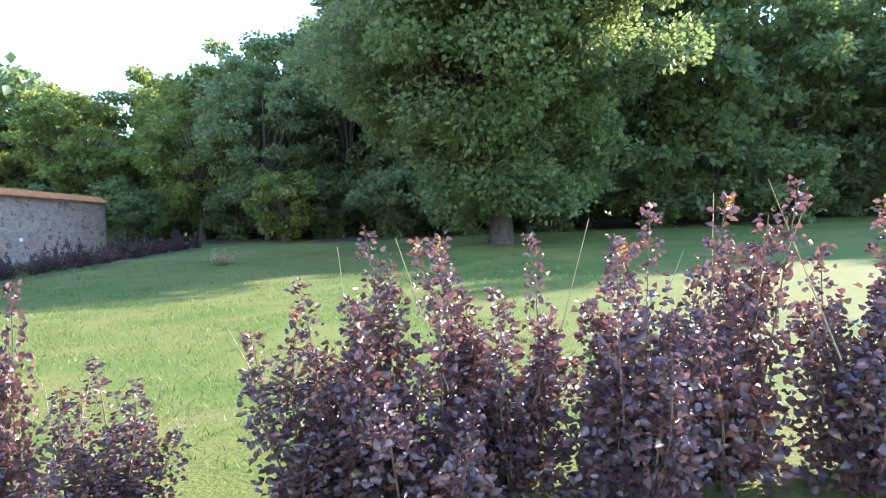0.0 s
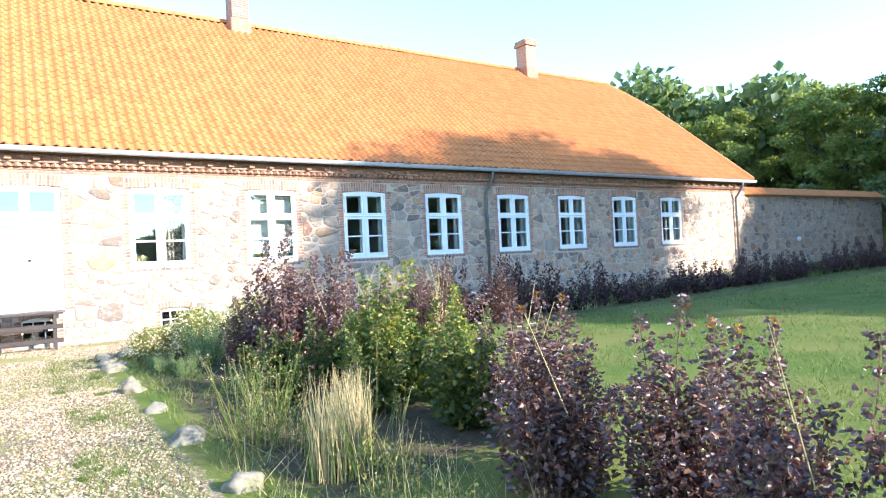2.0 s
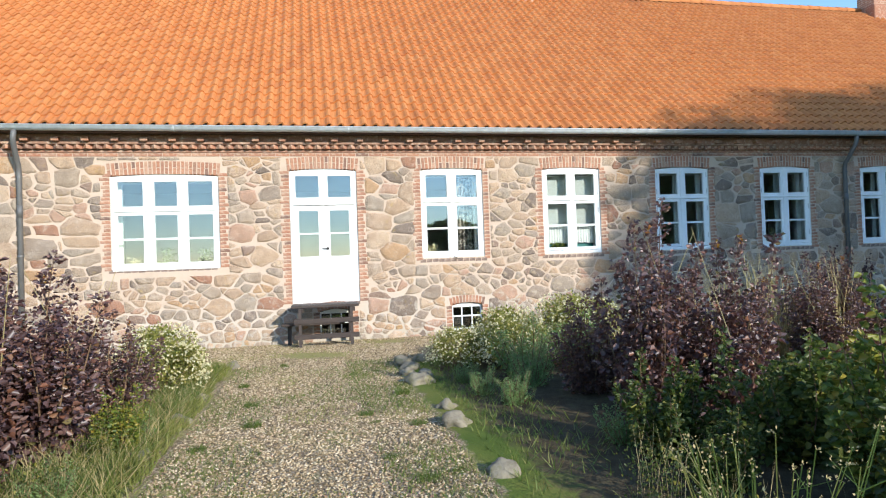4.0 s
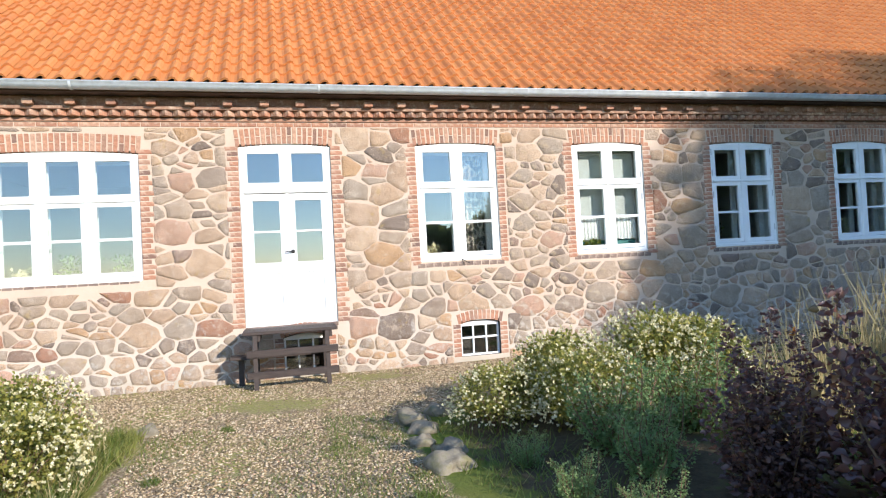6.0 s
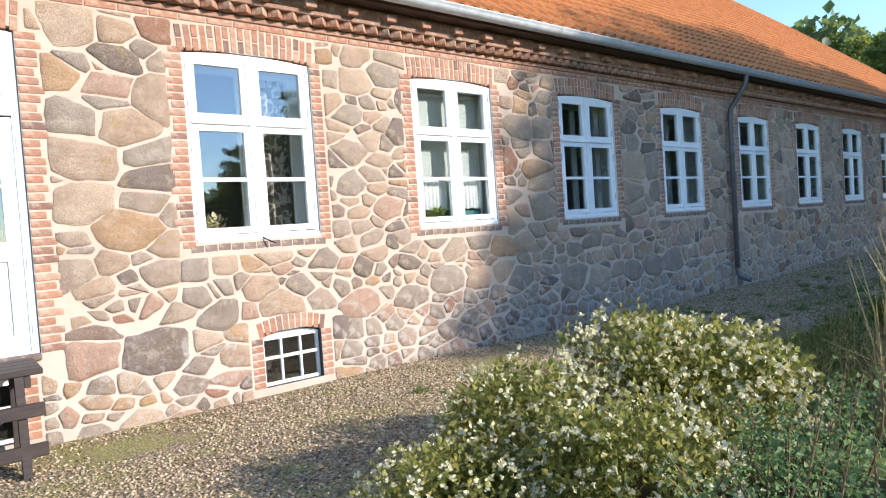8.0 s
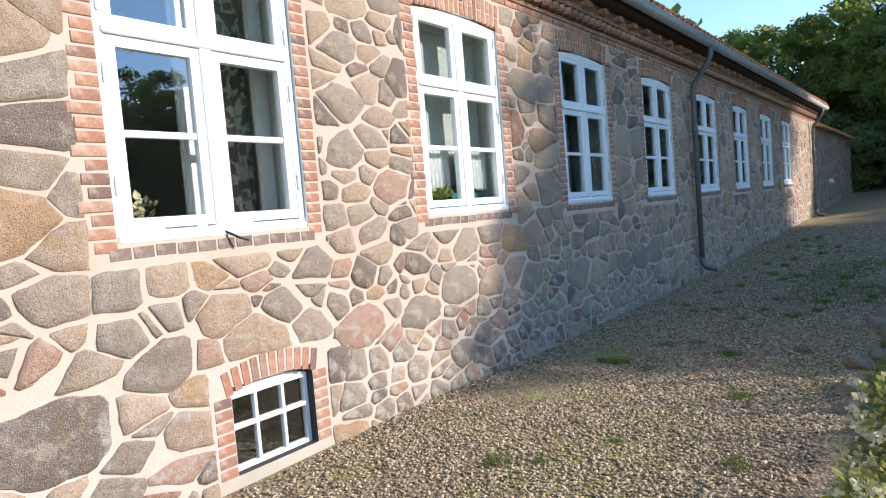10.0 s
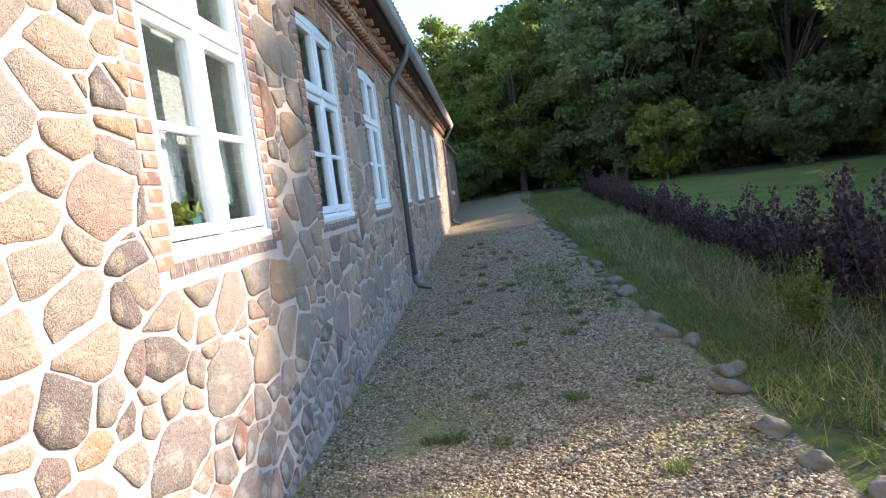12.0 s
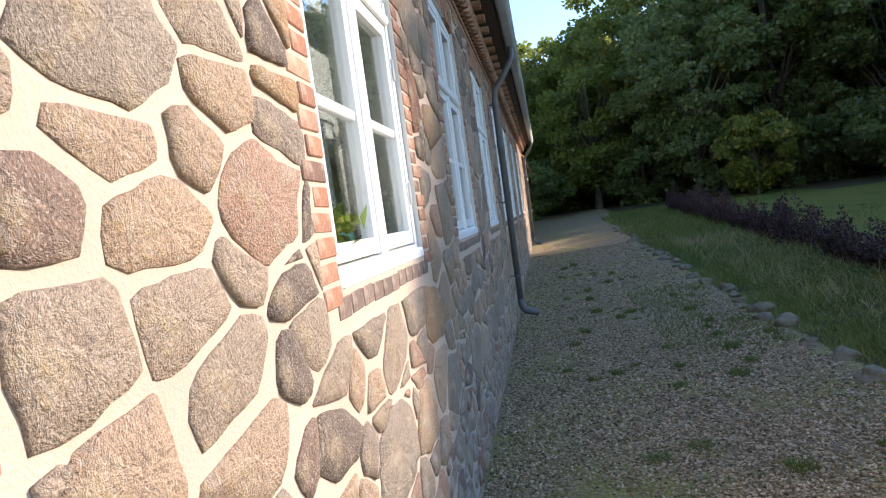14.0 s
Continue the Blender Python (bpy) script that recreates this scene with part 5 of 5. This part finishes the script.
LOW = [shrub_mesh(0.75, 0.40, 14, 90, 0.065, DUSK, s, 0.05, False, 0.6) for s in (31, 32)]
rg = random.Random(4)
y = 6.2
i = 0
while y < 33:
    x = 4.55 + 0.065 * (y - 7) + rg.uniform(-0.12, 0.12)
    shrub(LOW[i % 2], x, y, rg.uniform(0.85, 1.15), rg.uniform(0, 360), "low dark purple shrub in the hedge along the lawn", "low purple hedge", tall=rg.uniform(0.8, 1.3) * (1.3 if y < 9.5 else 1))
    y += rg.uniform(0.55, 0.75) if y < 18 else rg.uniform(0.75, 1.0)
    i += 1

YG = shrub_mesh(1.3, 0.55, 20, 150, 0.075, YELLOWGREEN, 41, 0.1, True, 0.6)
GR = shrub_mesh(1.0, 0.6, 20, 150, 0.075, GREEN, 42, 0.05, True, 0.5)
shrub(YG, 8.85, 3.0, 1.0, 0, "yellow-green leafy shrub turning autumn yellow")
shrub(YG, 9.5, 3.3, 0.8, 120, "yellow-green leafy shrub turning autumn yellow")
shrub(GR, 9.35, 2.6, 0.8, 30, "dark green leafy shrub in the bed")
for x, y, s in ((7.75, 2.25, 0.7), (8.1, 2.9, 0.85), (8.4, 2.2, 0.5)):
    shrub(GR, x, y, s, x * 80, "low dark green leafy shrub filling the bed")
shrub(GR, 10.3, 2.95, 0.9, 200, "dark green leafy shrub in the bed")
shrub(YG, 6.5, -1.55, 0.42, 60, "small yellow-green fern-like plant beside the path")
shrub(YG, 3.6, 6.9, 0.40, 10, "small upright yellow-green plant among the weeds", tall=1.3)

# rose bushes with cream flowers
ROSE = list(shrub_mesh(0.8, 0.6, 24, 20, 0.055, GREEN, 51, 0.0, False, 0.3)[:2])
r = np.random.default_rng(54)
c = r.normal(size=(46, 3))
c /= np.linalg.norm(c, axis=1, keepdims=True)
c = c * np.array([0.52, 0.52, 0.36]) * r.uniform(0.7, 1.0, (46, 1)) + np.array([0, 0, 0.44])
o = r.normal(size=(46, 90, 3))
o /= np.linalg.norm(o, axis=2, keepdims=True)
o *= r.random((46, 90, 1)) ** 0.4 * 0.17
q = (c[:, None] + o).reshape(-1, 3)
q[:, 2] = np.maximum(q[:, 2], 0.03)
ROSE[1] = leaves("foliage", q, o.reshape(-1, 3) * 5 + r.normal(0, 0.6, (len(q), 3)), r.uniform(0.03, 0.06, len(q)), ROSELEAF, 0.7, 0.3, False, 55)
r = np.random.default_rng(52)
n = 560
a, u = r.uniform(0, 6.283, n), r.uniform(0.05, 1, n)
fp = np.column_stack([np.cos(a) * 0.64 * np.sqrt(1 - (u * 0.9) ** 2) + r.normal(0, 0.05, n), np.sin(a) * 0.64 * np.sqrt(1 - (u * 0.9) ** 2) + r.normal(0, 0.05, n), 0.12 + 0.72 * u + r.normal(0, 0.04, n)])
fp = np.repeat(fp, 6, 0)
fw = r.normal(size=(n * 6, 3)) + np.repeat(np.column_stack([np.cos(a), np.sin(a), np.full(n, 0.8)]), 6, 0) * 0.5
FLOWERS = leaves("flowers", fp, fw, r.uniform(0.020, 0.033, n * 6), PETAL, 0.9, 0.2, False, 53)


def rose(x, y, s, turn, flowers=True, tall=1.0):
    ob = thing("rose_bush", "rounded green rose bush covered in small cream flowers", "shrub", "rose bushes by the path",
               at=pose(x, y, gz(x, y) - 0.01, 0, 0, turn) @ Matrix.Diagonal((s, s, s * tall, 1)))
    tagged(put_part("branchwork", ROSE[0], ob), kind="stuff")
    tagged(put_part("foliage", ROSE[1], ob), kind="stuff")
    tagged(put_part("blossom", FLOWERS, ob, "small cream-white flowers"), kind="stuff")


rose(3.5, 1.8, 0.70, 0, tall=0.85)
rose(3.32, 2.5, 0.78, 70, tall=1.05)
rose(3.95, 2.45, 0.74, 140, tall=1.0)
rose(3.4, 3.35, 0.88, 220, tall=1.08)
rose(3.7, 3.5, 0.9, 300)
rose(3.95, -1.75, 0.72, 30)
rose(3.0, -2.0, 0.8, 100)
SPURGE = shrub_mesh(0.75, 0.4, 30, 120, 0.035, BLUEGREEN, 61, 0.0, False, 0.5)
for x, y, s in ((4.6, 2.3, 1.0), (4.4, 3.1, 1.0), (5.15, 2.2, 0.75), (5.9, 1.75, 0.5), (5.35, 1.6, 0.45), (4.6, 1.6, 0.4), (7.4, 2.1, 0.5), (8.8, -1.7, 0.5), (9.6, -1.8, 0.5), (7.6, -1.6, 0.45), (10.3, -1.75, 0.5), (6.2, -1.5, 0.4), (8.2, -1.5, 0.3), (9.2, -1.45, 0.3)):
    shrub(SPURGE, x, y, s, x * 50, "pale blue-green bushy perennial in the bed", "perennials in the bed", "perennial")


# ---- grasses and weeds ----
def blades(name, n, height, spread, mat, seed, lean=0.25, wide=0.05, nod=0.0):
    """A tuft: thin blades from the ground, each a bent strip."""
    rg = np.random.default_rng(seed)
    vs, fs = [], []
    for k in range(n):
        a, rr = rg.uniform(0, 6.283), spread * math.sqrt(rg.random())
        h = height * rg.uniform(0.55, 1.05)
        l = rg.normal(0, lean) * h, rg.normal(0, lean) * h
        b = rg.uniform(0, 6.283)
        w = wide * rg.uniform(0.6, 1.3)
        c, s = math.cos(b) * w, math.sin(b) * w
        x, y = rr * math.cos(a), rr * math.sin(a)
        o = len(vs)
        for t, k2 in ((0, 1), (0.5, 0.85), (1, 0.15)):
            px, py, pz = x + l[0] * t ** 2, y + l[1] * t ** 2, h * t - nod * h * t ** 3
            vs += [(px - c * k2, py - s * k2, pz), (px + c * k2, py + s * k2, pz)]
        fs += [(o, o + 1, o + 3, o + 2), (o + 2, o + 3, o + 5, o + 4)]
    return mesh_of(name, vs, fs, mat)


def tuft(parts, x, y, s, turn, label, group, name, tall=1.0):
    ob = thing(name, label, "grass", group, at=pose(x, y, gz(x, y) - 0.01, 0, 0, turn) @ Matrix.Diagonal((s, s, s * tall, 1)))
    for nm, me in parts:
        tagged(put_part(nm, me, ob), kind="stuff")


DRY = [("stalks", blades("stalks", 260, 0.85, 0.22, STRAW, 71, 0.10, 0.004)), ("blades", blades("blades", 120, 0.5, 0.25, BLADE, 72, 0.3, 0.005))]
for x, y, s in ((10.6, 1.7, 0.78), (10.35, 1.9, 0.74)):
    tuft(DRY, x, y, s, x * 90, "tall dry straw-coloured ornamental grass", "ornamental grasses", "ornamental_grass")
FEATHER = [("stalks", blades("stalks", 80, 1.5, 0.3, STRAW, 73, 0.12, 0.007, 0.05)), ("blades", blades("blades", 230, 0.6, 0.4, STRAW, 74, 0.4, 0.005, 0.2))]
for x, y, s in ((4.9, 3.7, 0.7), (5.15, 3.2, 0.6), (4.5, 4.5, 0.75), (4.3, 5.2, 0.8), (4.9, 5.3, 0.9), (4.25, 5.9, 0.85), (4.9, 6.2, 0.9)):
    tuft(FEATHER, x, y, s, x * 130, "arching straw-coloured feather grass", "ornamental grasses", "ornamental_grass")
WEED = [("stalks", blades("stalks", 26, 0.95, 0.28, STRAW, 75, 0.16, 0.003)), ("leaves", leaves("leaves", np.random.default_rng(5).normal(0, 1, (700, 3)) * np.array([0.2, 0.2, 0.0]) + np.random.default_rng(6).random((700, 1)) * np.array([[0, 0, 0.6]]),
        np.random.default_rng(7).normal(0, 0.6, (700, 3)) + np.array([0, 0, 0.8]), np.random.default_rng(8).uniform(0.025, 0.055, 700), GREEN, 0.6, 0.2, False, 9))]
for x, y, s in ((9.6, 1.5, 0.6), (9.95, 1.75, 0.6), (11.3, 1.7, 0.6), (9.1, 1.75, 0.5), (11.9, 1.65, 0.55), (8.4, 1.8, 0.5), (12.6, 1.7, 0.5), (7.6, -1.65, 0.5), (8.6, -1.7, 0.6), (9.4, -1.65, 0.6), (6.8, -1.6, 0.4), (10.2, -1.7, 0.6),
                (3.4, 4.6, 0.5), (3.7, 5.6, 0.6), (3.3, 6.6, 0.5), (3.9, 7.4, 0.6), (3.5, 8.6, 0.5), (4.0, 9.8, 0.6), (3.6, 11.2, 0.6), (4.2, 12.6, 0.6), (3.1, 5.2, 0.35), (3.0, 7.3, 0.35), (3.3, 9.4, 0.4), (4.1, 6.6, 0.6), (4.2, 8.4, 0.65), (3.1, 10.4, 0.35), (3.8, 10.6, 0.5), (3.2, 12.2, 0.4), (3.4, 13.6, 0.5), (4.0, 14.4, 0.55)):
    tuft(WEED, x, y, s, x * 70, "tangled green weeds with thin seed stalks", "weeds in the bed", "weeds")
rw = np.random.default_rng(15)
stalk, head, hway = [], [], []
for k in range(16):
    a, l = rw.uniform(0, 6.283), rw.uniform(0.05, 0.28)
    h = rw.uniform(0.55, 0.95)
    foot = np.array([0.12 * math.cos(a), 0.12 * math.sin(a), 0])
    top = np.array([(0.12 + l) * math.cos(a), (0.12 + l) * math.sin(a), h])
    stalk.append(tube([foot, (foot + top) / 2 + rw.normal(0, 0.03, 3), top], [0.004, 0.0035, 0.0025], 4))
    ends = [top]
    for _ in range(1):
        f = rw.uniform(0.55, 0.9)
        e = foot + (top - foot) * f + np.array([rw.normal(0, 0.08), rw.normal(0, 0.08), rw.uniform(0.05, 0.14)])
        stalk.append(tube([foot + (top - foot) * f, e], [0.0025, 0.002], 4))
        ends.append(e)
    for e in ends:
        for _ in range(5):
            d = rw.normal(size=3)
            head.append(e + d * 0.008)
            hway.append(d + np.array([0, 0, 0.5]))
SEEDY = [("stalk", mesh_of("stalk", *joined(stalk), BLADE)), ("seed_head", leaves("seed_head", np.array(head), np.array(hway), rw.uniform(0.010, 0.020, len(head)), STRAW, 0.7, 0.2, False, 16))]
for x, y, s in ((9.75, 1.45, 0.9), (9.45, 1.65, 0.75), (10.9, 1.8, 0.7)):
    tuft(SEEDY, x, y, s, x * 150, "wiry green weed with pale dry seed heads", "seeding weeds in the bed", "seed_weed")
TUFT = [("foliage", blades("foliage", 150, 0.32, 0.22, BLADE, 76, 0.35, 0.006, 0.1))]


def scatter_blades(name, areas, mat, seed, label, patch=-9.0):
    """Short grass and weeds over stretches of the plan."""
    rg = np.random.default_rng(seed)
    vs, fs = [], []
    for x0, x1, y0, y1, n, h, w in areas:
        for _ in range(n):
            x, y = rg.uniform(x0, x1), rg.uniform(y0, y1)
            if noise.noise((x * 0.9, y * 0.9, seed)) < -0.15 + 0.3 * rg.random() - 0.2:
                continue
            if noise.noise((x * 0.8, y * 0.8, 4.0)) < patch:
                continue
            z, a, hh = gz(x, y), rg.uniform(0, 6.283), h * rg.uniform(0.4, 1.15)
            c, s = math.cos(a) * w, math.sin(a) * w
            lx, ly = rg.normal(0, 0.75, 2) * hh
            o = len(vs)
            vs += [(x - c, y - s, z - 0.01), (x + c, y + s, z - 0.01), (x + lx, y + ly, z + hh)]
            fs.append((o, o + 1, o + 2))
    tagged(new(name, mesh_of(name, vs, fs, mat)), label, "grass", kind="stuff")


scatter_blades("lawn_grass", [(5.2, 18, 3.2, 10, 30000, 0.06, 0.006), (5.5, 20, 10, 22, 16000, 0.07, 0.010)], BLADE, 3, "short mown lawn grass")
scatter_blades("rough_grass", [(2.9, 4.4, 3.2, 9, 7000, 0.14, 0.006), (2.95, 4.9, 9, 18, 7000, 0.18, 0.009), (2.9, 5.6, 18, 32, 4000, 0.26, 0.013), (2.6, 10.5, -1.15, -0.5, 5000, 0.05, 0.004), (2.6, 10.5, 0.35, 0.98, 6000, 0.06, 0.004), (3.0, 5.2, -0.5, 0.5, 2500, 0.04, 0.004), (1.6, 2.7, 8.5, 12.5, 2500, 0.07, 0.005),
                               (3, 9, 1.15, 2.0, 1800, 0.10, 0.005), (2.5, 10, -2.0, -1.3, 6000, 0.2, 0.005), (9, 14, 1.2, 2.3, 1400, 0.12, 0.004)], BLADE, 4, "rough green grass and weeds in the beds")
scatter_blades("dry_grass", [(3.2, 4.5, 3.4, 9, 1800, 0.26, 0.004), (3.2, 5.0, 9, 18, 2000, 0.28, 0.007), (9, 14, 1.2, 2.3, 700, 0.25, 0.003), (3, 10, -2.0, -1.3, 2000, 0.26, 0.004)], STRAW, 6, "dry brown grass stalks among the weeds")
scatter_blades("moss_grass", [(2.3, 11.0, -1.15, 0.97, 26000, 0.035, 0.004), (0.4, 2.7, 4.0, 14.0, 14000, 0.04, 0.004)], MOSS, 7, "short yellow-green grass creeping over the gravel", 0.22)
scatter_blades("verge_grass", [(2.4, 10, -1.95, -1.2, 11000, 0.13, 0.005), (2.78, 4.4, 4.5, 14, 17000, 0.11, 0.005), (9, 13, 1.1, 1.5, 900, 0.08, 0.004)], MOSS, 9, "soft light green grass along the gravel edge")
rg = random.Random(14)
for i in range(110):
    x, y = (rg.uniform(0.3, 2.6) ** 0.8 * 1.2, rg.uniform(3.0, 17)) if i < 66 else (rg.uniform(2.5, 11), rg.choice((-1, 1)) * rg.uniform(0.35, 0.95) - 0.1)
    if 66 <= i < 82:
        x, y = rg.uniform(1.9, 2.7), rg.uniform(8.6, 12.5)
    tuft(TUFT, x, y, rg.uniform(0.15, 0.42), rg.uniform(0, 360), "small tuft of grass growing in the gravel", "grass tufts in the gravel", "grass_tuft", rg.uniform(0.4, 0.9))


# ---- trees ----
def tree_meshes(height, radius, base, clumps, per, leaf, mat, seed, trunk_r=0.3):
    rg = np.random.default_rng(seed)
    tubes = [tube([(0, 0, -0.3), (0.05, 0, base * 0.6), (0.12, 0.1, base + 0.25 * (height - base)), (0.0, 0.1, height * 0.85)], [trunk_r * 1.3, trunk_r, trunk_r * 0.7, 0.05], 8)]
    pos, way, size = [], [], []
    mid = (base + height) / 2
    half = (height - base) / 2
    for k in range(clumps):
        v = rg.normal(size=3)
        v /= np.linalg.norm(v)
        q = rg.uniform(0.25, 1.0) ** 0.5
        lump = 1 + 0.25 * noise.noise(Vector(v * 1.7) + Vector((seed, 0, 0)))
        wide = radius * (1.0 if v[2] > -0.3 else 0.85)
        c = np.array([v[0] * wide * q * lump, v[1] * wide * q * lump, mid + v[2] * half * q * lump])
        if k % 3 == 0:
            root = np.array([0.08, 0.05, base + (c[2] - base) * 0.35])
            m = (root + c) / 2 + np.array([0, 0, 0.06 * radius])
            tubes.append(tube([root, m, c], [trunk_r * 0.32, trunk_r * 0.18, 0.02], 5))
        r = radius * rg.uniform(0.12, 0.24)
        o = rg.normal(size=(per, 3))
        o /= np.linalg.norm(o, axis=1, keepdims=True)
        o *= (rg.random((per, 1)) ** 0.45) * np.array([1.15, 1.15, 0.62]) * r
        pos.append(c + o)
        way.append(o / r + rg.normal(0, 0.6, (per, 3)) + np.array([0, 0, -0.35]))
        size.append(leaf * rg.uniform(0.6, 1.3, per))
    lv = leaves("crown", np.concatenate(pos), np.concatenate(way), np.concatenate(size), mat, 0.75, 0.3, False, seed)
    return mesh_of("trunk", *joined(tubes), BARK), lv


def tree(meshes, x, y, s, turn, label, group="", tall=1.0):
    ob = thing("tree", label, "tree", group, at=pose(x, y, gz(x, y) - 0.05, 0, 0, turn) @ Matrix.Diagonal((s, s, s * tall, 1)))
    put_part("trunk", meshes[0], ob)
    put_part("crown", meshes[1], ob)
    return ob


BIG_TREE = tree_meshes(14.5, 6.4, 1.25, 310, 600, 0.19, OAK, 81, 0.42)
tree(BIG_TREE, 20.1, 23.1, 1.0, 0, "large spreading dark green oak at the lawn's edge", tall=0.955)
W = [tree_meshes(16, 5.2, 1.2, 88, 205, 0.34, m, s, 0.28) for s, m in ((82, OAK), (83, LIME), (84, OAK))]
lab = "tall leafy deciduous tree at the edge of the wood"
# the last two are added behind the oak to shade the garden wall
for i, (x, y, s, tall) in enumerate((
        (-22, 50, 0.85, 0.9), (-16, 47, 0.8, 0.9), (-10, 51, 0.85, 0.9), (-5, 46, 0.8, 0.9), (0.5, 48, 0.85, 0.95), (3.8, 42, 0.75, 0.95), (6.5, 47, 0.9, 1.05), (10.5, 43, 0.9, 1.0), (14.5, 47, 1.05, 1.15),
        (8.8, 38, 0.7, 1.0), (13.5, 40, 0.85, 1.05), (27, 34, 0.85, 0.82), (24, 47, 1.1, 1.15), (32, 29.5, 0.95, 1.0), (29, 29.5, 0.95, 1.05), (38, 32, 0.95, 1.0), (43, 26, 0.82, 0.9), (44, 35, 1.0, 1.05),
        (50, 24.5, 0.82, 0.9), (52, 30, 1.0, 1.0), (16.5, 45, 1.0, 1.1), (28.5, 46, 1.1, 1.15), (38, 43, 1.1, 0.95), (5, 56, 0.9, 1.0), (-12, 60, 0.95, 0.95), (-4, 58, 0.9, 0.95), (19.0, 38.8, 0.95, 0.9), (22.0, 40.8, 0.9, 0.95))):
    tree(W[1 if x < 8 else (0 if i % 2 else 2)], x, y, s, i * 73, lab, "trees of the wood", tall)
UNDER = tree_meshes(4.2, 2.6, 0.0, 40, 170, 0.26, OAK, 91, 0.08)
UNDER_L = tree_meshes(4.0, 1.9, 0.2, 40, 170, 0.22, YELLOWGREEN, 92, 0.08)
for i, (x, y, s) in enumerate(((-6, 41.5, 1.0), (-1.5, 43, 1.1), (3, 46, 1.1), (6.5, 41, 1.0), (10, 40, 1.0), (14.5, 41, 1.1), (19, 37.5, 1.1), (23, 37.5, 1.1), (27.5, 39.5, 1.2), (32, 35.5, 1.1), (36, 37, 1.2),
                               (40.5, 32, 1.2), (46, 27, 1.2), (50, 27.5, 1.2), (16.5, 33, 0.9), (20.5, 32.5, 1.0), (24.5, 31, 1.0), (29, 29.5, 0.9), (34, 27.5, 1.0), (2.0, 50.5, 1.3), (7.5, 51, 1.3), (0, 39.8, 0.8), (15.6, 38.5, 1.2), (17.5, 42, 1.3), (17.2, 36, 1.0), (12.0, 37.5, 1.0), (12.4, 42.5, 1.3))):
    tree(UNDER, x, y, s, i * 57, "low leafy undergrowth bush below the trees", "undergrowth of the wood")
tree(UNDER_L, 10.3, 34.0, 1.0, 0, "sunlit yellow-green bush at the lawn's edge")
CLUMP = shrub_mesh(0.55, 0.5, 24, 40, 0.06, STRAW, 95, 0.0, False, 0.4)
shrub(CLUMP, 10.7, 19.7, 1.0, 0, "brownish dry clump standing in the lawn", name="grass_clump")

# the wood's depth: many leaves in a deep belt, past counting
r = np.random.default_rng(99)
n = 66000
a = r.uniform(-0.75, 1.35, n)
d = r.uniform(56, 66, n)
h = r.random(n) ** 0.8 * (12.5 + 3.0 * np.sin(a * 9) + 1.5 * np.sin(a * 31)) * np.clip(1.75 - a, 0.4, 1)
p = np.column_stack([8 + d * np.sin(a), d * np.cos(a) - 2, h + 0.8])
tagged(new("far_wood", leaves("far_wood", p, r.normal(size=(n, 3)) + np.array([0, 0, -0.3]), r.uniform(0.5, 1.1, n), OAK, 0.8, 0.3, False, 100)), "dense dark foliage deep in the wood", "wood", kind="stuff")
